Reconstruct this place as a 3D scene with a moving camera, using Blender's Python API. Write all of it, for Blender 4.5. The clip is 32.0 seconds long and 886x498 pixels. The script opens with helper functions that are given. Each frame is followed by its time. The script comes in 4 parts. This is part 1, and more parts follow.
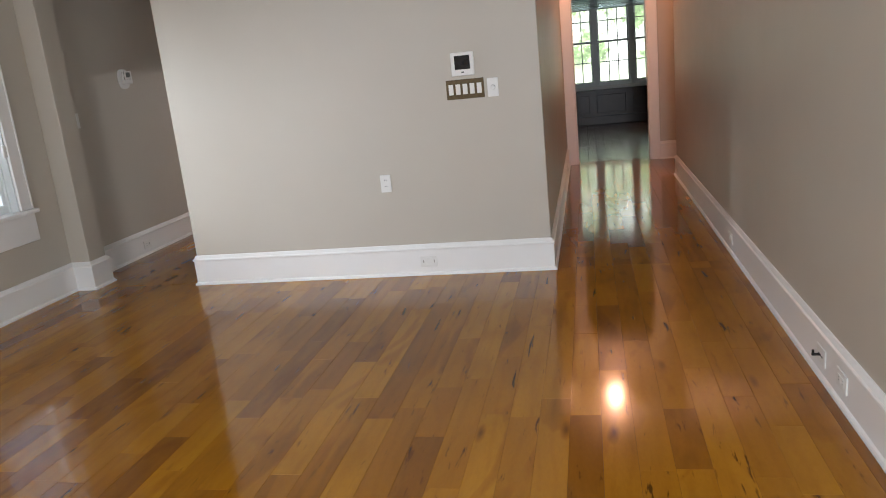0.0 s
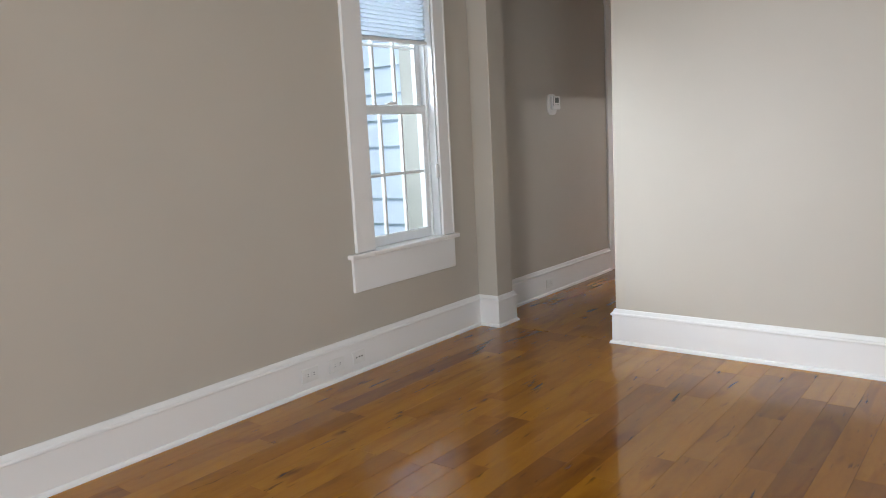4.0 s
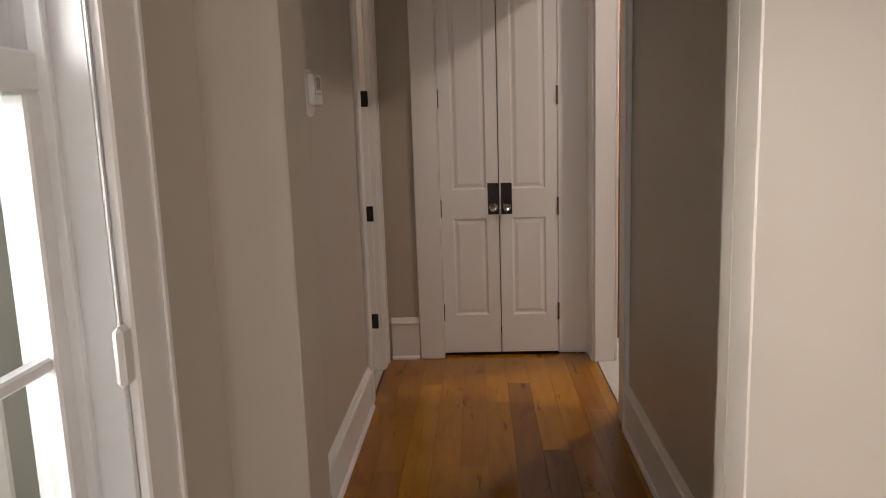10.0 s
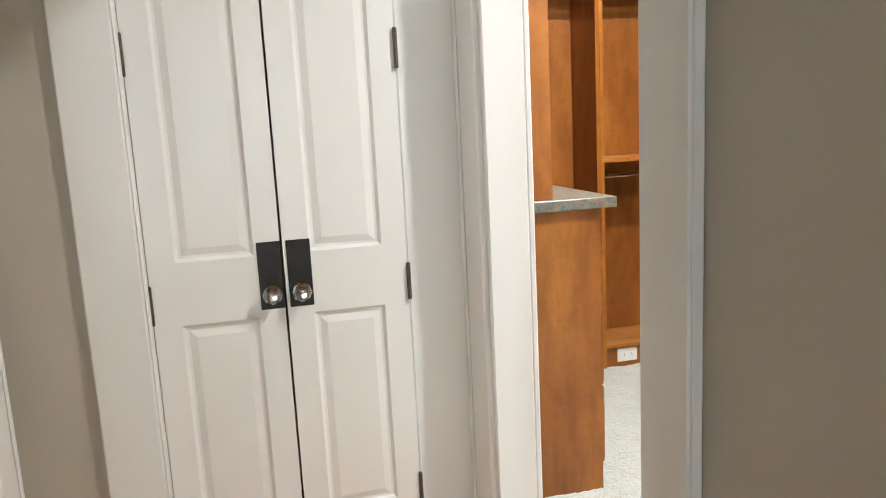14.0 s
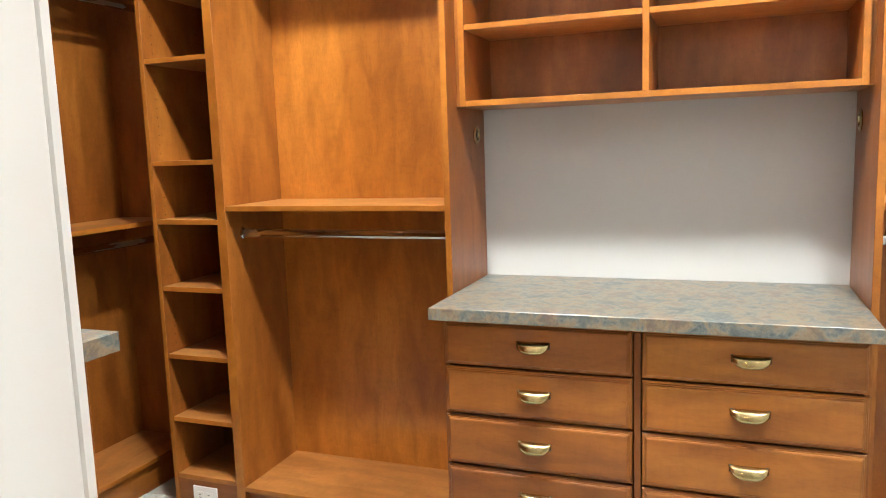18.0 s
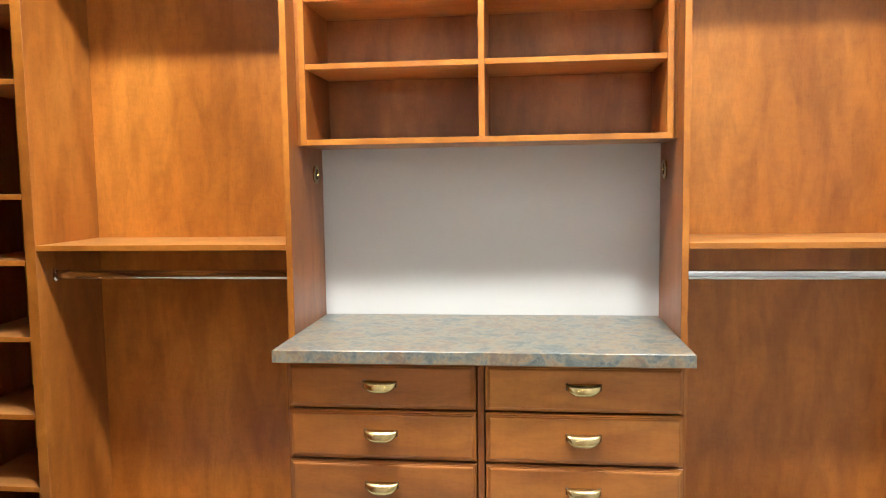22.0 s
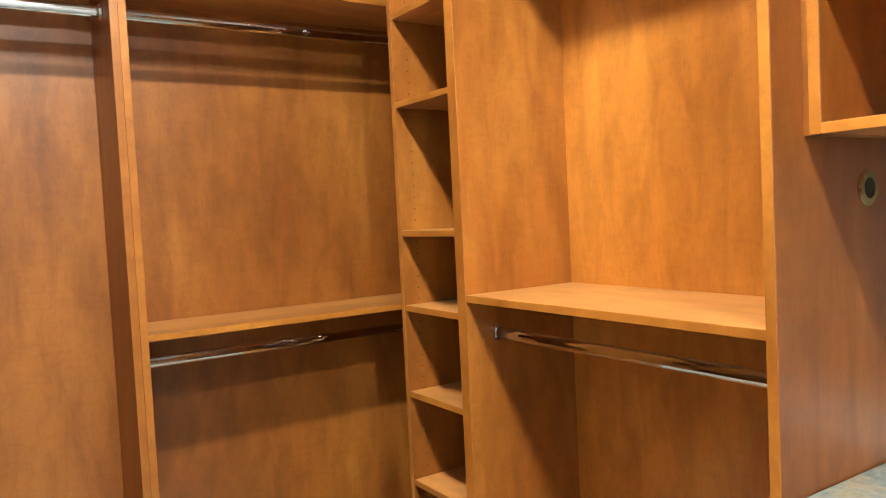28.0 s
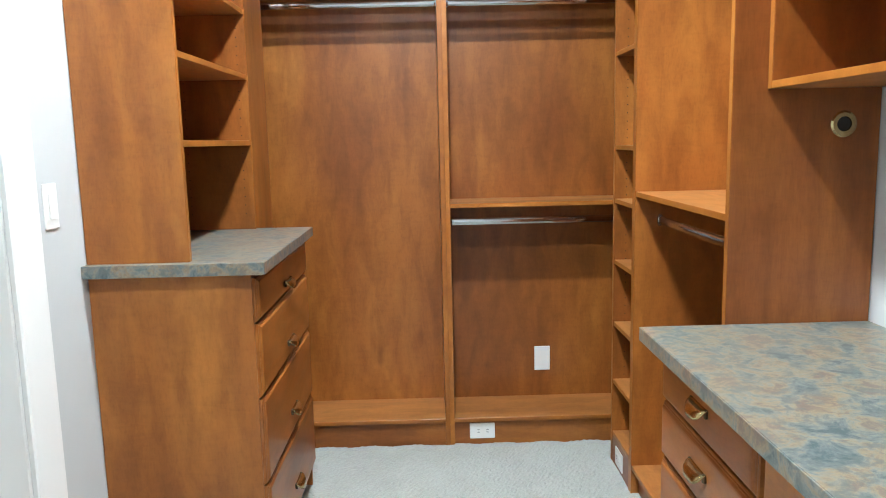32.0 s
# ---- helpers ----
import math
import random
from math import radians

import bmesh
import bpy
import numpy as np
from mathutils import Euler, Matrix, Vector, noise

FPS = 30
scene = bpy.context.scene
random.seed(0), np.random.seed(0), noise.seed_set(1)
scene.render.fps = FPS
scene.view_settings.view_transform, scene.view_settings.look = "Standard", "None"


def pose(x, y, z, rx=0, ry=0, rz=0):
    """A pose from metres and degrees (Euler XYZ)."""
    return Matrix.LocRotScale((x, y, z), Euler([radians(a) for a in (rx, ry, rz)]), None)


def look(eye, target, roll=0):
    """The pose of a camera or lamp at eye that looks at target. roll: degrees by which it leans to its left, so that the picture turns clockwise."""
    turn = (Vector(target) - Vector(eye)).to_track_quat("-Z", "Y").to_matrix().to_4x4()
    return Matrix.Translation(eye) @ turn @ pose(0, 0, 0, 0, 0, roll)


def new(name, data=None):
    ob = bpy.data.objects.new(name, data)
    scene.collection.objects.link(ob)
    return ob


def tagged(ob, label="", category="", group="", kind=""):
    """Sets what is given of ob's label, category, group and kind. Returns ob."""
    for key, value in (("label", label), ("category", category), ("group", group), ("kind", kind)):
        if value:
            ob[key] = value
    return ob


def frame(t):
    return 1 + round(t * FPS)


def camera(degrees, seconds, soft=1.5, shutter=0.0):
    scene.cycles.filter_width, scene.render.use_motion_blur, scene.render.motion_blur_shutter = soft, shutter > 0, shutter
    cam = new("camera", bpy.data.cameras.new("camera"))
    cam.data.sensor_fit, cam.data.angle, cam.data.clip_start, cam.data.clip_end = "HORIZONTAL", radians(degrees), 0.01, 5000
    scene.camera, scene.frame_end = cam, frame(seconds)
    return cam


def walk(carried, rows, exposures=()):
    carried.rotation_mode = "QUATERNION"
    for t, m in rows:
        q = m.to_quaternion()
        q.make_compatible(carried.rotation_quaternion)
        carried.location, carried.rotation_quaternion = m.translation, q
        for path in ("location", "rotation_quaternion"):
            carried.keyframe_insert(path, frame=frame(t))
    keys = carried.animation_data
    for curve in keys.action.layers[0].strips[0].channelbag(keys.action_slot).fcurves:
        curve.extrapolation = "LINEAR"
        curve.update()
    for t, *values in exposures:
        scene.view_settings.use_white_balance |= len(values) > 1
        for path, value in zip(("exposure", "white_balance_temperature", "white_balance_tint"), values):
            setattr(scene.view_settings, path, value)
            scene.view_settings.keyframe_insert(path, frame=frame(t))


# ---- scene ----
cam = camera(61.6, 32.0, soft=1.0)

PATH = [
    (0, (0.617, 0.164, 1.411), (0.215, 2.064, 0.932), -5.8),
    (0.5, (0.635, 0.161, 1.401), (0.327, 2.093, 0.986), -4.9),
    (1, (0.69, 0.193, 1.389), (0.353, 2.128, 1.011), -3.9),
    (1.5, (0.679, 0.224, 1.377), (0.236, 2.142, 1.024), -3.2),
    (2, (0.61, 0.258, 1.368), (-0.099, 2.099, 1.039), -3.1),
    (2.5, (0.414, 0.351, 1.368), (-0.559, 2.069, 1.05), -3.4),
    (3, (0.214, 0.485, 1.371), (-0.916, 2.106, 1.064), -3.7),
    (3.5, (-0.012, 0.652, 1.348), (-1.241, 2.199, 1.04), -3.1),
    (5.5, (-1.164, 1.17, 1.351), (-2.372, 2.744, 1.098), -3.1),
    (6, (-1.467, 1.281, 1.366), (-2.522, 2.961, 1.106), -3.0),
    (6.5, (-1.695, 1.498, 1.359), (-2.609, 3.256, 1.089), -3.4),
    (7, (-1.941, 1.744, 1.362), (-2.709, 3.568, 1.075), -3.5),
    (7.5, (-2.162, 2.021, 1.381), (-2.786, 3.897, 1.078), -3.4),
    (8, (-2.319, 2.337, 1.385), (-2.835, 4.244, 1.073), -3.4),
    (8.5, (-2.477, 2.6, 1.428), (-2.879, 4.531, 1.095), -3.3),
    (9, (-2.653, 2.953, 1.383), (-2.943, 4.906, 1.061), -2.2),
    (9.5, (-2.743, 3.312, 1.4), (-2.928, 5.278, 1.085), -2.0),
    (10, (-2.809, 3.628, 1.447), (-2.909, 5.597, 1.112), -1.9),
    (10.5, (-2.865, 3.938, 1.409), (-2.87, 5.91, 1.075), -1.8),
    (11, (-2.825, 4.258, 1.423), (-2.784, 6.228, 1.08), -1.8),
    (11.5, (-2.898, 4.596, 1.406), (-2.76, 6.561, 1.061), -1.6),
    (12, (-2.88, 4.908, 1.388), (-2.7, 6.87, 1.045), -1.6),
    (12.5, (-2.78, 5.206, 1.362), (-2.607, 7.172, 1.037), -2.0),
    (13, (-2.812, 5.48, 1.43), (-2.547, 7.427, 1.058), -1.5),
    (13.5, (-2.764, 5.772, 1.378), (-2.411, 7.709, 1.028), -2.3),
    (15.5, (-2.721, 6.658, 1.382), (-1.689, 8.345, 1.079), -2.3),
    (16, (-2.716, 6.827, 1.39), (-1.482, 8.372, 1.091), -2.1),
    (16.5, (-2.723, 6.973, 1.391), (-1.313, 8.362, 1.105), -2.2),
    (17, (-2.669, 7.093, 1.386), (-1.08, 8.279, 1.121), -2.1),
    (17.5, (-2.574, 7.235, 1.392), (-0.823, 8.169, 1.143), -2.0),
    (18, (-2.558, 7.345, 1.404), (-0.707, 8.054, 1.138), -1.9),
    (18.5, (-2.572, 7.441, 1.406), (-0.661, 7.945, 1.094), -2.0),
    (19, (-2.573, 7.453, 1.393), (-0.649, 7.837, 1.003), -2.4),
    (19.5, (-2.59, 7.442, 1.37), (-0.676, 7.761, 0.887), -2.7),
    (20, (-2.596, 7.443, 1.361), (-0.69, 7.724, 0.825), -2.7),
    (20.5, (-2.603, 7.451, 1.369), (-0.693, 7.707, 0.833), -2.4),
    (21, (-2.604, 7.439, 1.383), (-0.675, 7.684, 0.916), -1.9),
    (21.5, (-2.6, 7.441, 1.388), (-0.64, 7.668, 1.067), -1.3),
    (22, (-2.596, 7.433, 1.411), (-0.617, 7.659, 1.235), -0.8),
    (22.5, (-2.581, 7.43, 1.436), (-0.594, 7.657, 1.43), -0.4),
    (23, (-2.58, 7.435, 1.456), (-0.597, 7.663, 1.571), 0.1),
    (23.5, (-2.59, 7.435, 1.467), (-0.615, 7.671, 1.673), 0.4),
    (24, (-2.588, 7.446, 1.466), (-0.621, 7.726, 1.691), 0.5),
    (24.5, (-2.522, 7.456, 1.469), (-0.567, 7.832, 1.66), 0.0),
    (25, (-2.362, 7.466, 1.469), (-0.439, 7.998, 1.608), -0.8),
    (25.5, (-2.222, 7.462, 1.472), (-0.36, 8.186, 1.576), -1.9),
    (27.5, (-1.555, 7.466, 1.452), (-0.207, 8.942, 1.398), -3.6),
    (28, (-1.4, 7.472, 1.442), (-0.305, 9.142, 1.344), -2.8),
    (28.5, (-1.195, 7.455, 1.468), (-0.414, 9.291, 1.326), -1.6),
    (29, (-1.053, 7.371, 1.48), (-0.527, 9.294, 1.319), -0.5),
    (29.5, (-1.067, 7.192, 1.461), (-0.692, 9.153, 1.336), 0.1),
    (30, (-1.076, 6.991, 1.443), (-0.867, 8.972, 1.268), -0.3),
    (30.5, (-1.031, 6.819, 1.446), (-0.896, 8.803, 1.235), -0.7),
    (31, (-1.047, 6.61, 1.441), (-0.95, 8.593, 1.2), -0.8),
    (31.5, (-1.087, 6.433, 1.436), (-1.023, 8.414, 1.169), -1.0),
    (32, (-1.063, 6.271, 1.43), (-1.034, 8.25, 1.141), -1.3),
]

EXPOSURES = [(0, -0.1, 6300, 15), (1, -0.15, 6300, 15), (2, -0.2, 6250, 14), (3.5, 0.1, 6250, 14), (6, -0.02, 6050, 13), (8, -0.3, 6250, 15), (9.2, -0.6, 6700, 14), (10, -0.4, 7700, 24), (11, 0.73, 6600, 11), (12, 1.12, 6280, 8), (13, 1.08, 6280, 7), (16, 1.1, 6450, 6), (20, 0.98, 6450, 7), (22, 1.08, 6450, 7), (23, 0.78, 6350, 3), (24, 0.7, 6250, 1), (25.5, 0.92, 6150, -2), (27.2, 1.2, 6500, 2), (28.1, 1.28, 6450, 0), (28.6, 1.5, 3900, -36), (30.5, 1.5, 3700, -36), (31, 1.3, 4200, -28), (31.4, 0.95, 5500, 0), (32, 0.92, 5500, 0)]
walk(cam, [(t, look(eye, target, roll)) for t, eye, target, roll in PATH], exposures=EXPOSURES)

# ---- world, sun and large lights ----
world = bpy.data.worlds.new("sky")
scene.world = world
world.use_nodes = True
wn = world.node_tree
sky = wn.nodes.new("ShaderNodeTexSky")
sky.sky_type, sky.sun_disc = "NISHITA", False
sky.sun_elevation, sky.sun_rotation = radians(63), radians(178)
wn.links.new(sky.outputs[0], wn.nodes["Background"].inputs[0])
wn.nodes["Background"].inputs[1].default_value = 0.15


def lamp(name, kind, energy, color, m, size=0.3, size_y=0.0, angle=0.5):
    data = bpy.data.lights.new(name, kind)
    data.energy, data.color = energy, color
    if kind == "AREA":
        data.shape, data.size = ("RECTANGLE", size) if size_y else ("DISK", size)
        if size_y:
            data.size_y = size_y
    elif kind == "SUN":
        data.angle = radians(angle)
    else:
        data.shadow_soft_size = size
    ob = new(name, data)
    ob.matrix_world = m
    return ob


lamp("sun", "SUN", 3.8, (1.0, 0.95, 0.87), look((0.4, -11, 22), (0, 0, 0)), angle=0.6)
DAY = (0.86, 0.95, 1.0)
WARM = (1.0, 0.46, 0.25)
CLOSET = (1.0, 0.975, 0.94)
lamp("window_sky", "AREA", 14, DAY, look((-4.3, 4.0, 3.6), (-3.2, 4.4, 1.2)), 1.4, 1.8)
beam = lamp("window_sky", "AREA", 24, DAY, look((-5.3, 3.5, 2.2), (-2.0, 5.0, 1.3)), 0.7, 1.8)
beam.data.spread = radians(50)
lamp("east_window_daylight", "AREA", 58, DAY, look((1.5, 0.45, 1.6), (-1.8, 4.2, 1.2)), 1.2, 1.8)
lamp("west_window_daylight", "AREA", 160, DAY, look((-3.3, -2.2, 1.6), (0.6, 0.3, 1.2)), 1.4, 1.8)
lamp("south_window_daylight", "AREA", 92, DAY, look((0.85, -3.97, 1.6), (0.6, 0, 1.15)), 1.1, 1.8)
lamp("far_window_sky", "AREA", 38, DAY, look((1.13, 16.3, 3.5), (1.13, 12.0, 0.3)), 2.2, 1.2)
lamp("corridor_lamp", "POINT", 46, WARM, Matrix.Translation((0.78, 9.05, 2.86)), 0.085)
for energy, x, y in ((44, -1.05, 8.2), (31, -1.15, 6.8)):
    lamp("closet_lamp", "AREA", energy, CLOSET, look((x, y, 2.995), (x, y, 0)), 0.14)
lamp("bathroom_lamp", "POINT", 9, (1.0, 0.92, 0.82), Matrix.Translation((-4.3, 7.58, 2.5)), 0.08)

# ---- materials ----


def material(name):
    mat = bpy.data.materials.new(name)
    mat.use_nodes = True
    return mat, mat.node_tree.nodes, mat.node_tree.links, mat.node_tree.nodes["Principled BSDF"]


def coords(nodes, links, scale, source="Object"):
    tc, mp = nodes.new("ShaderNodeTexCoord"), nodes.new("ShaderNodeMapping")
    links.new(tc.outputs[source], mp.inputs[0])
    mp.inputs["Scale"].default_value = scale
    return mp.outputs[0]


def noise_node(nodes, links, vec, scale, detail=4.0, rough=0.55, distort=0.0):
    n = nodes.new("ShaderNodeTexNoise")
    n.inputs["Scale"].default_value, n.inputs["Detail"].default_value = scale, detail
    n.inputs["Roughness"].default_value, n.inputs["Distortion"].default_value = rough, distort
    links.new(vec, n.inputs["Vector"])
    return n.outputs["Fac"]


def ramp(nodes, links, fac, stops):
    r = nodes.new("ShaderNodeValToRGB")
    e = r.color_ramp.elements
    while len(e) < len(stops):
        e.new(0.5)
    for el, (p, c) in zip(e, stops):
        el.position, el.color = p, (*c, 1)
    links.new(fac, r.inputs[0])
    return r.outputs[0]


def mix(nodes, links, fac, a, b, blend="MIX"):
    m = nodes.new("ShaderNodeMix")
    m.data_type, m.blend_type = "RGBA", blend
    for sock, val in ((m.inputs[0], fac), (m.inputs[6], a), (m.inputs[7], b)):
        if isinstance(val, (int, float)):
            sock.default_value = val
        elif isinstance(val, tuple):
            sock.default_value = (*val, 1)
        else:
            links.new(val, sock)
    return m.outputs[2]


def bump(nodes, links, p, height, strength, distance):
    b = nodes.new("ShaderNodeBump")
    b.inputs["Strength"].default_value, b.inputs["Distance"].default_value = strength, distance
    links.new(height, b.inputs["Height"])
    links.new(b.outputs[0], p.inputs["Normal"])


def rough_from(nodes, links, p, fac, lo, hi):
    mr = nodes.new("ShaderNodeMapRange")
    mr.inputs["To Min"].default_value, mr.inputs["To Max"].default_value = lo, hi
    links.new(fac, mr.inputs["Value"])
    links.new(mr.outputs[0], p.inputs["Roughness"])


def paint(name, color, rough=0.5, spread=0.04, grain=380.0, depth=0.25, source="Object"):
    mat, n, l, p = material(name)
    v = coords(n, l, (1, 1, 1), source)
    big, fine = noise_node(n, l, v, 0.9, 3), noise_node(n, l, v, grain, 2)
    dark = tuple(c * (1 - spread) for c in color)
    light = tuple(min(1, c * (1 + spread)) for c in color)
    l.new(ramp(n, l, big, [(0.3, dark), (0.7, light)]), p.inputs["Base Color"])
    rough_from(n, l, p, noise_node(n, l, v, 4, 3), rough - 0.06, rough + 0.06)
    bump(n, l, p, fine, depth, 0.0006)
    return mat


def wood(name, grain, dark, mid, light, rough=0.34, figure=1.0):
    """Stained maple veneer: grain runs along the axis with the small scale."""
    mat, n, l, p = material(name)
    info = n.new("ShaderNodeObjectInfo")
    tc, mp = n.new("ShaderNodeTexCoord"), n.new("ShaderNodeMapping")
    l.new(tc.outputs["Object"], mp.inputs[0])
    mp.inputs["Scale"].default_value = grain
    off = n.new("ShaderNodeCombineXYZ")
    mul = n.new("ShaderNodeMath")
    mul.operation, mul.inputs[1].default_value = "MULTIPLY", 37.0
    l.new(info.outputs["Random"], mul.inputs[0])
    for k in range(3):
        l.new(mul.outputs[0], off.inputs[k])
    l.new(off.outputs[0], mp.inputs["Location"])
    v = mp.outputs[0]
    cloud = noise_node(n, l, v, 1.1, 4, 0.55, 0.5)
    streak = noise_node(n, l, v, 7.0, 8, 0.68, 0.25)
    fine = noise_node(n, l, v, 60.0, 3, 0.6)
    base = ramp(n, l, cloud, [(0.3, dark), (0.5, mid), (0.7, light)])
    tongue = coords(n, l, tuple(4.6 if g > 1 else 1.3 for g in grain))
    blot = noise_node(n, l, tongue, 3.4, 3, 0.5, 0.6)
    base = mix(n, l, 0.46 * figure, base, ramp(n, l, blot, [(0.36, (0.7, 0.64, 0.56)), (0.5, (1, 1, 1)), (0.62, (1.26, 1.24, 1.2))]), "MULTIPLY")
    shade = ramp(n, l, streak, [(0.34, (0.66, 0.6, 0.54)), (0.5, (1, 1, 1)), (0.68, (1.12, 1.1, 1.06))])
    col = mix(n, l, 0.26 * figure, base, shade, "MULTIPLY")
    # faint ripples across the grain
    across = coords(n, l, tuple(9.0 if g > 1 else 30.0 for g in grain))
    ripple = noise_node(n, l, across, 1.6, 4, 0.65, 0.8)
    col = mix(n, l, 0.2 * figure, col, ramp(n, l, ripple, [(0.36, (0.7, 0.66, 0.6)), (0.52, (1, 1, 1)), (0.66, (1.12, 1.1, 1.06))]), "MULTIPLY")
    pore = ramp(n, l, fine, [(0.32, (0.62, 0.56, 0.5)), (0.52, (1, 1, 1)), (0.72, (1.08, 1.07, 1.05))])
    col = mix(n, l, 0.24, col, pore, "MULTIPLY")
    tone = ramp(n, l, info.outputs["Random"], [(0.0, (0.86, 0.82, 0.8)), (0.5, (1, 1, 1)), (1.0, (1.12, 1.13, 1.15))])
    col = mix(n, l, 0.8 * figure, col, tone, "MULTIPLY")
    # a few mineral streaks and small knots
    kn = n.new("ShaderNodeTexVoronoi")
    kn.inputs["Scale"].default_value = 1.1
    l.new(v, kn.inputs["Vector"])
    knot = ramp(n, l, kn.outputs["Distance"], [(0.02, (0.25, 0.2, 0.18)), (0.07, (1, 1, 1))])
    l.new(mix(n, l, 0.55, col, knot, "MULTIPLY"), p.inputs["Base Color"])
    rough_from(n, l, p, streak, rough - 0.05, rough + 0.1)
    p.inputs["Coat Weight"].default_value = 0.1
    p.inputs["Specular IOR Level"].default_value = 0.42
    p.inputs["Coat Roughness"].default_value = 0.25
    bump(n, l, p, fine, 0.12, 0.0006)
    return mat


def plain(name, color, rough=0.4, metal=0.0, spread=0.08, scale=30.0):
    mat, n, l, p = material(name)
    v = coords(n, l, (1, 1, 1))
    f = noise_node(n, l, v, scale, 4)
    l.new(ramp(n, l, f, [(0.3, tuple(c * (1 - spread) for c in color)), (0.7, tuple(min(1, c * (1 + spread)) for c in color))]), p.inputs["Base Color"])
    p.inputs["Metallic"].default_value = metal
    rough_from(n, l, p, noise_node(n, l, v, scale * 2, 3), max(0.02, rough - 0.05), rough + 0.07)
    return mat


WALL = paint("greige_wall_paint", (0.515, 0.472, 0.404), 0.4, 0.03, 300, 0.25)
CLOSET_WALL = paint("white_closet_paint", (0.57, 0.58, 0.58), 0.55, 0.02, 300, 0.3)
CEILING = paint("white_ceiling_paint", (0.62, 0.615, 0.6), 0.7, 0.02, 200, 0.3)
TRIM = paint("white_trim_enamel", (0.84, 0.83, 0.81), 0.32, 0.02, 120, 0.15)
PLASTIC = plain("white_plastic", (0.8, 0.79, 0.76), 0.35, 0, 0.02)
VINYL = plain("white_window_vinyl", (0.8, 0.82, 0.82), 0.3, 0, 0.02)
BLACK = plain("oil_rubbed_black_metal", (0.02, 0.018, 0.017), 0.38, 0.6, 0.25)
DARK_SLOT = plain("dark_slot", (0.015, 0.015, 0.015), 0.6)
SCREEN = plain("dark_screen_glass", (0.012, 0.013, 0.016), 0.08)
BRASS = plain("polished_brass", (0.52, 0.41, 0.2), 0.2, 1.0, 0.12, 60)
AGED_BRASS = plain("antique_brass", (0.10, 0.072, 0.04), 0.5, 1.0, 0.3, 50)
CHROME = plain("chrome", (0.5, 0.5, 0.51), 0.06, 1.0, 0.03)
STEEL = plain("satin_steel", (0.45, 0.44, 0.42), 0.3, 1.0, 0.1)
PEWTER = plain("dark_pewter", (0.13, 0.115, 0.095), 0.4, 0.9, 0.2)


def make_fabric():
    mat, n, l, p = material("white_pleated_fabric")
    p.inputs["Base Color"].default_value, p.inputs["Roughness"].default_value = (0.8, 0.82, 0.84, 1), 0.85
    tr, mx = n.new("ShaderNodeBsdfTranslucent"), n.new("ShaderNodeMixShader")
    tr.inputs[0].default_value = (0.8, 0.85, 0.9, 1)
    mx.inputs[0].default_value = 0.65
    l.new(p.outputs[0], mx.inputs[1])
    l.new(tr.outputs[0], mx.inputs[2])
    l.new(mx.outputs[0], n["Material Output"].inputs[0])
    return mat


BLIND = make_fabric()
TILE = paint("cream_floor_tile", (0.62, 0.57, 0.47), 0.25, 0.12, 60, 0.1)
GROUT = plain("grey_grout", (0.36, 0.33, 0.29), 0.85)
BATH_WALL = paint("cream_bathroom_paint", (0.7, 0.66, 0.58), 0.5)
SIDING = paint("pale_blue_siding", (0.5, 0.59, 0.72), 0.55, 0.06, 90, 0.5)
EXT_TRIM = paint("white_exterior_trim", (0.38, 0.39, 0.365), 0.5, 0.04, 80, 0.3)
DARK_WOOD = wood("dark_mahogany", (0.8, 7, 0.8), (0.02, 0.007, 0.004), (0.035, 0.011, 0.006), (0.05, 0.016, 0.008), 0.28)
S_D, S_M, S_L = (0.195, 0.06, 0.0105), (0.285, 0.097, 0.0165), (0.39, 0.15, 0.027)
WOOD_Z = wood("stained_maple_upright", (2.6, 2.6, 0.8), S_D, S_M, S_L)
WOOD_Y = wood("stained_maple_long", (2.6, 0.55, 2.6), S_D, S_M, S_L)
WOOD_X = wood("stained_maple_across", (0.55, 2.6, 2.6), S_D, S_M, S_L)
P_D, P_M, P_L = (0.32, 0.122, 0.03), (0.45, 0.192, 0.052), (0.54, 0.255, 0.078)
BACK_Z = wood("golden_maple_back", (2.6, 2.6, 0.8), (0.265, 0.085, 0.0125), (0.385, 0.134, 0.0195), (0.47, 0.18, 0.029))
CUBBY_SHADE_Z = wood("shaded_cubby_maple_back", (2.6, 2.6, 0.8), (0.17, 0.062, 0.013), (0.25, 0.095, 0.021), (0.32, 0.13, 0.032), 0.45)
SHELF_Y = wood("toplit_maple_shelf_long", (2.6, 0.55, 2.6), P_D, P_M, P_L, 0.3)
SHELF_X = wood("toplit_maple_shelf_across", (0.55, 2.6, 2.6), P_D, P_M, P_L, 0.3)
EDGE = wood("maple_edge_band", (2.6, 2.6, 2.6), (0.26, 0.085, 0.012), (0.34, 0.12, 0.017), (0.42, 0.16, 0.024), 0.32, 0.6)
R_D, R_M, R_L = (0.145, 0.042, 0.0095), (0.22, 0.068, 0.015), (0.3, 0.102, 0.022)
WOOD_R = wood("shaded_streaked_maple_upright", (3.4, 3.4, 0.5), R_D, R_M, R_L, 0.3)


def make_glass():
    mat, n, l, p = material("window_glass")
    p.inputs["Base Color"].default_value = (0.95, 0.98, 0.97, 1)
    p.inputs["Roughness"].default_value = 0.0
    p.inputs["Transmission Weight"].default_value = 1.0
    p.inputs["IOR"].default_value = 1.05
    return mat


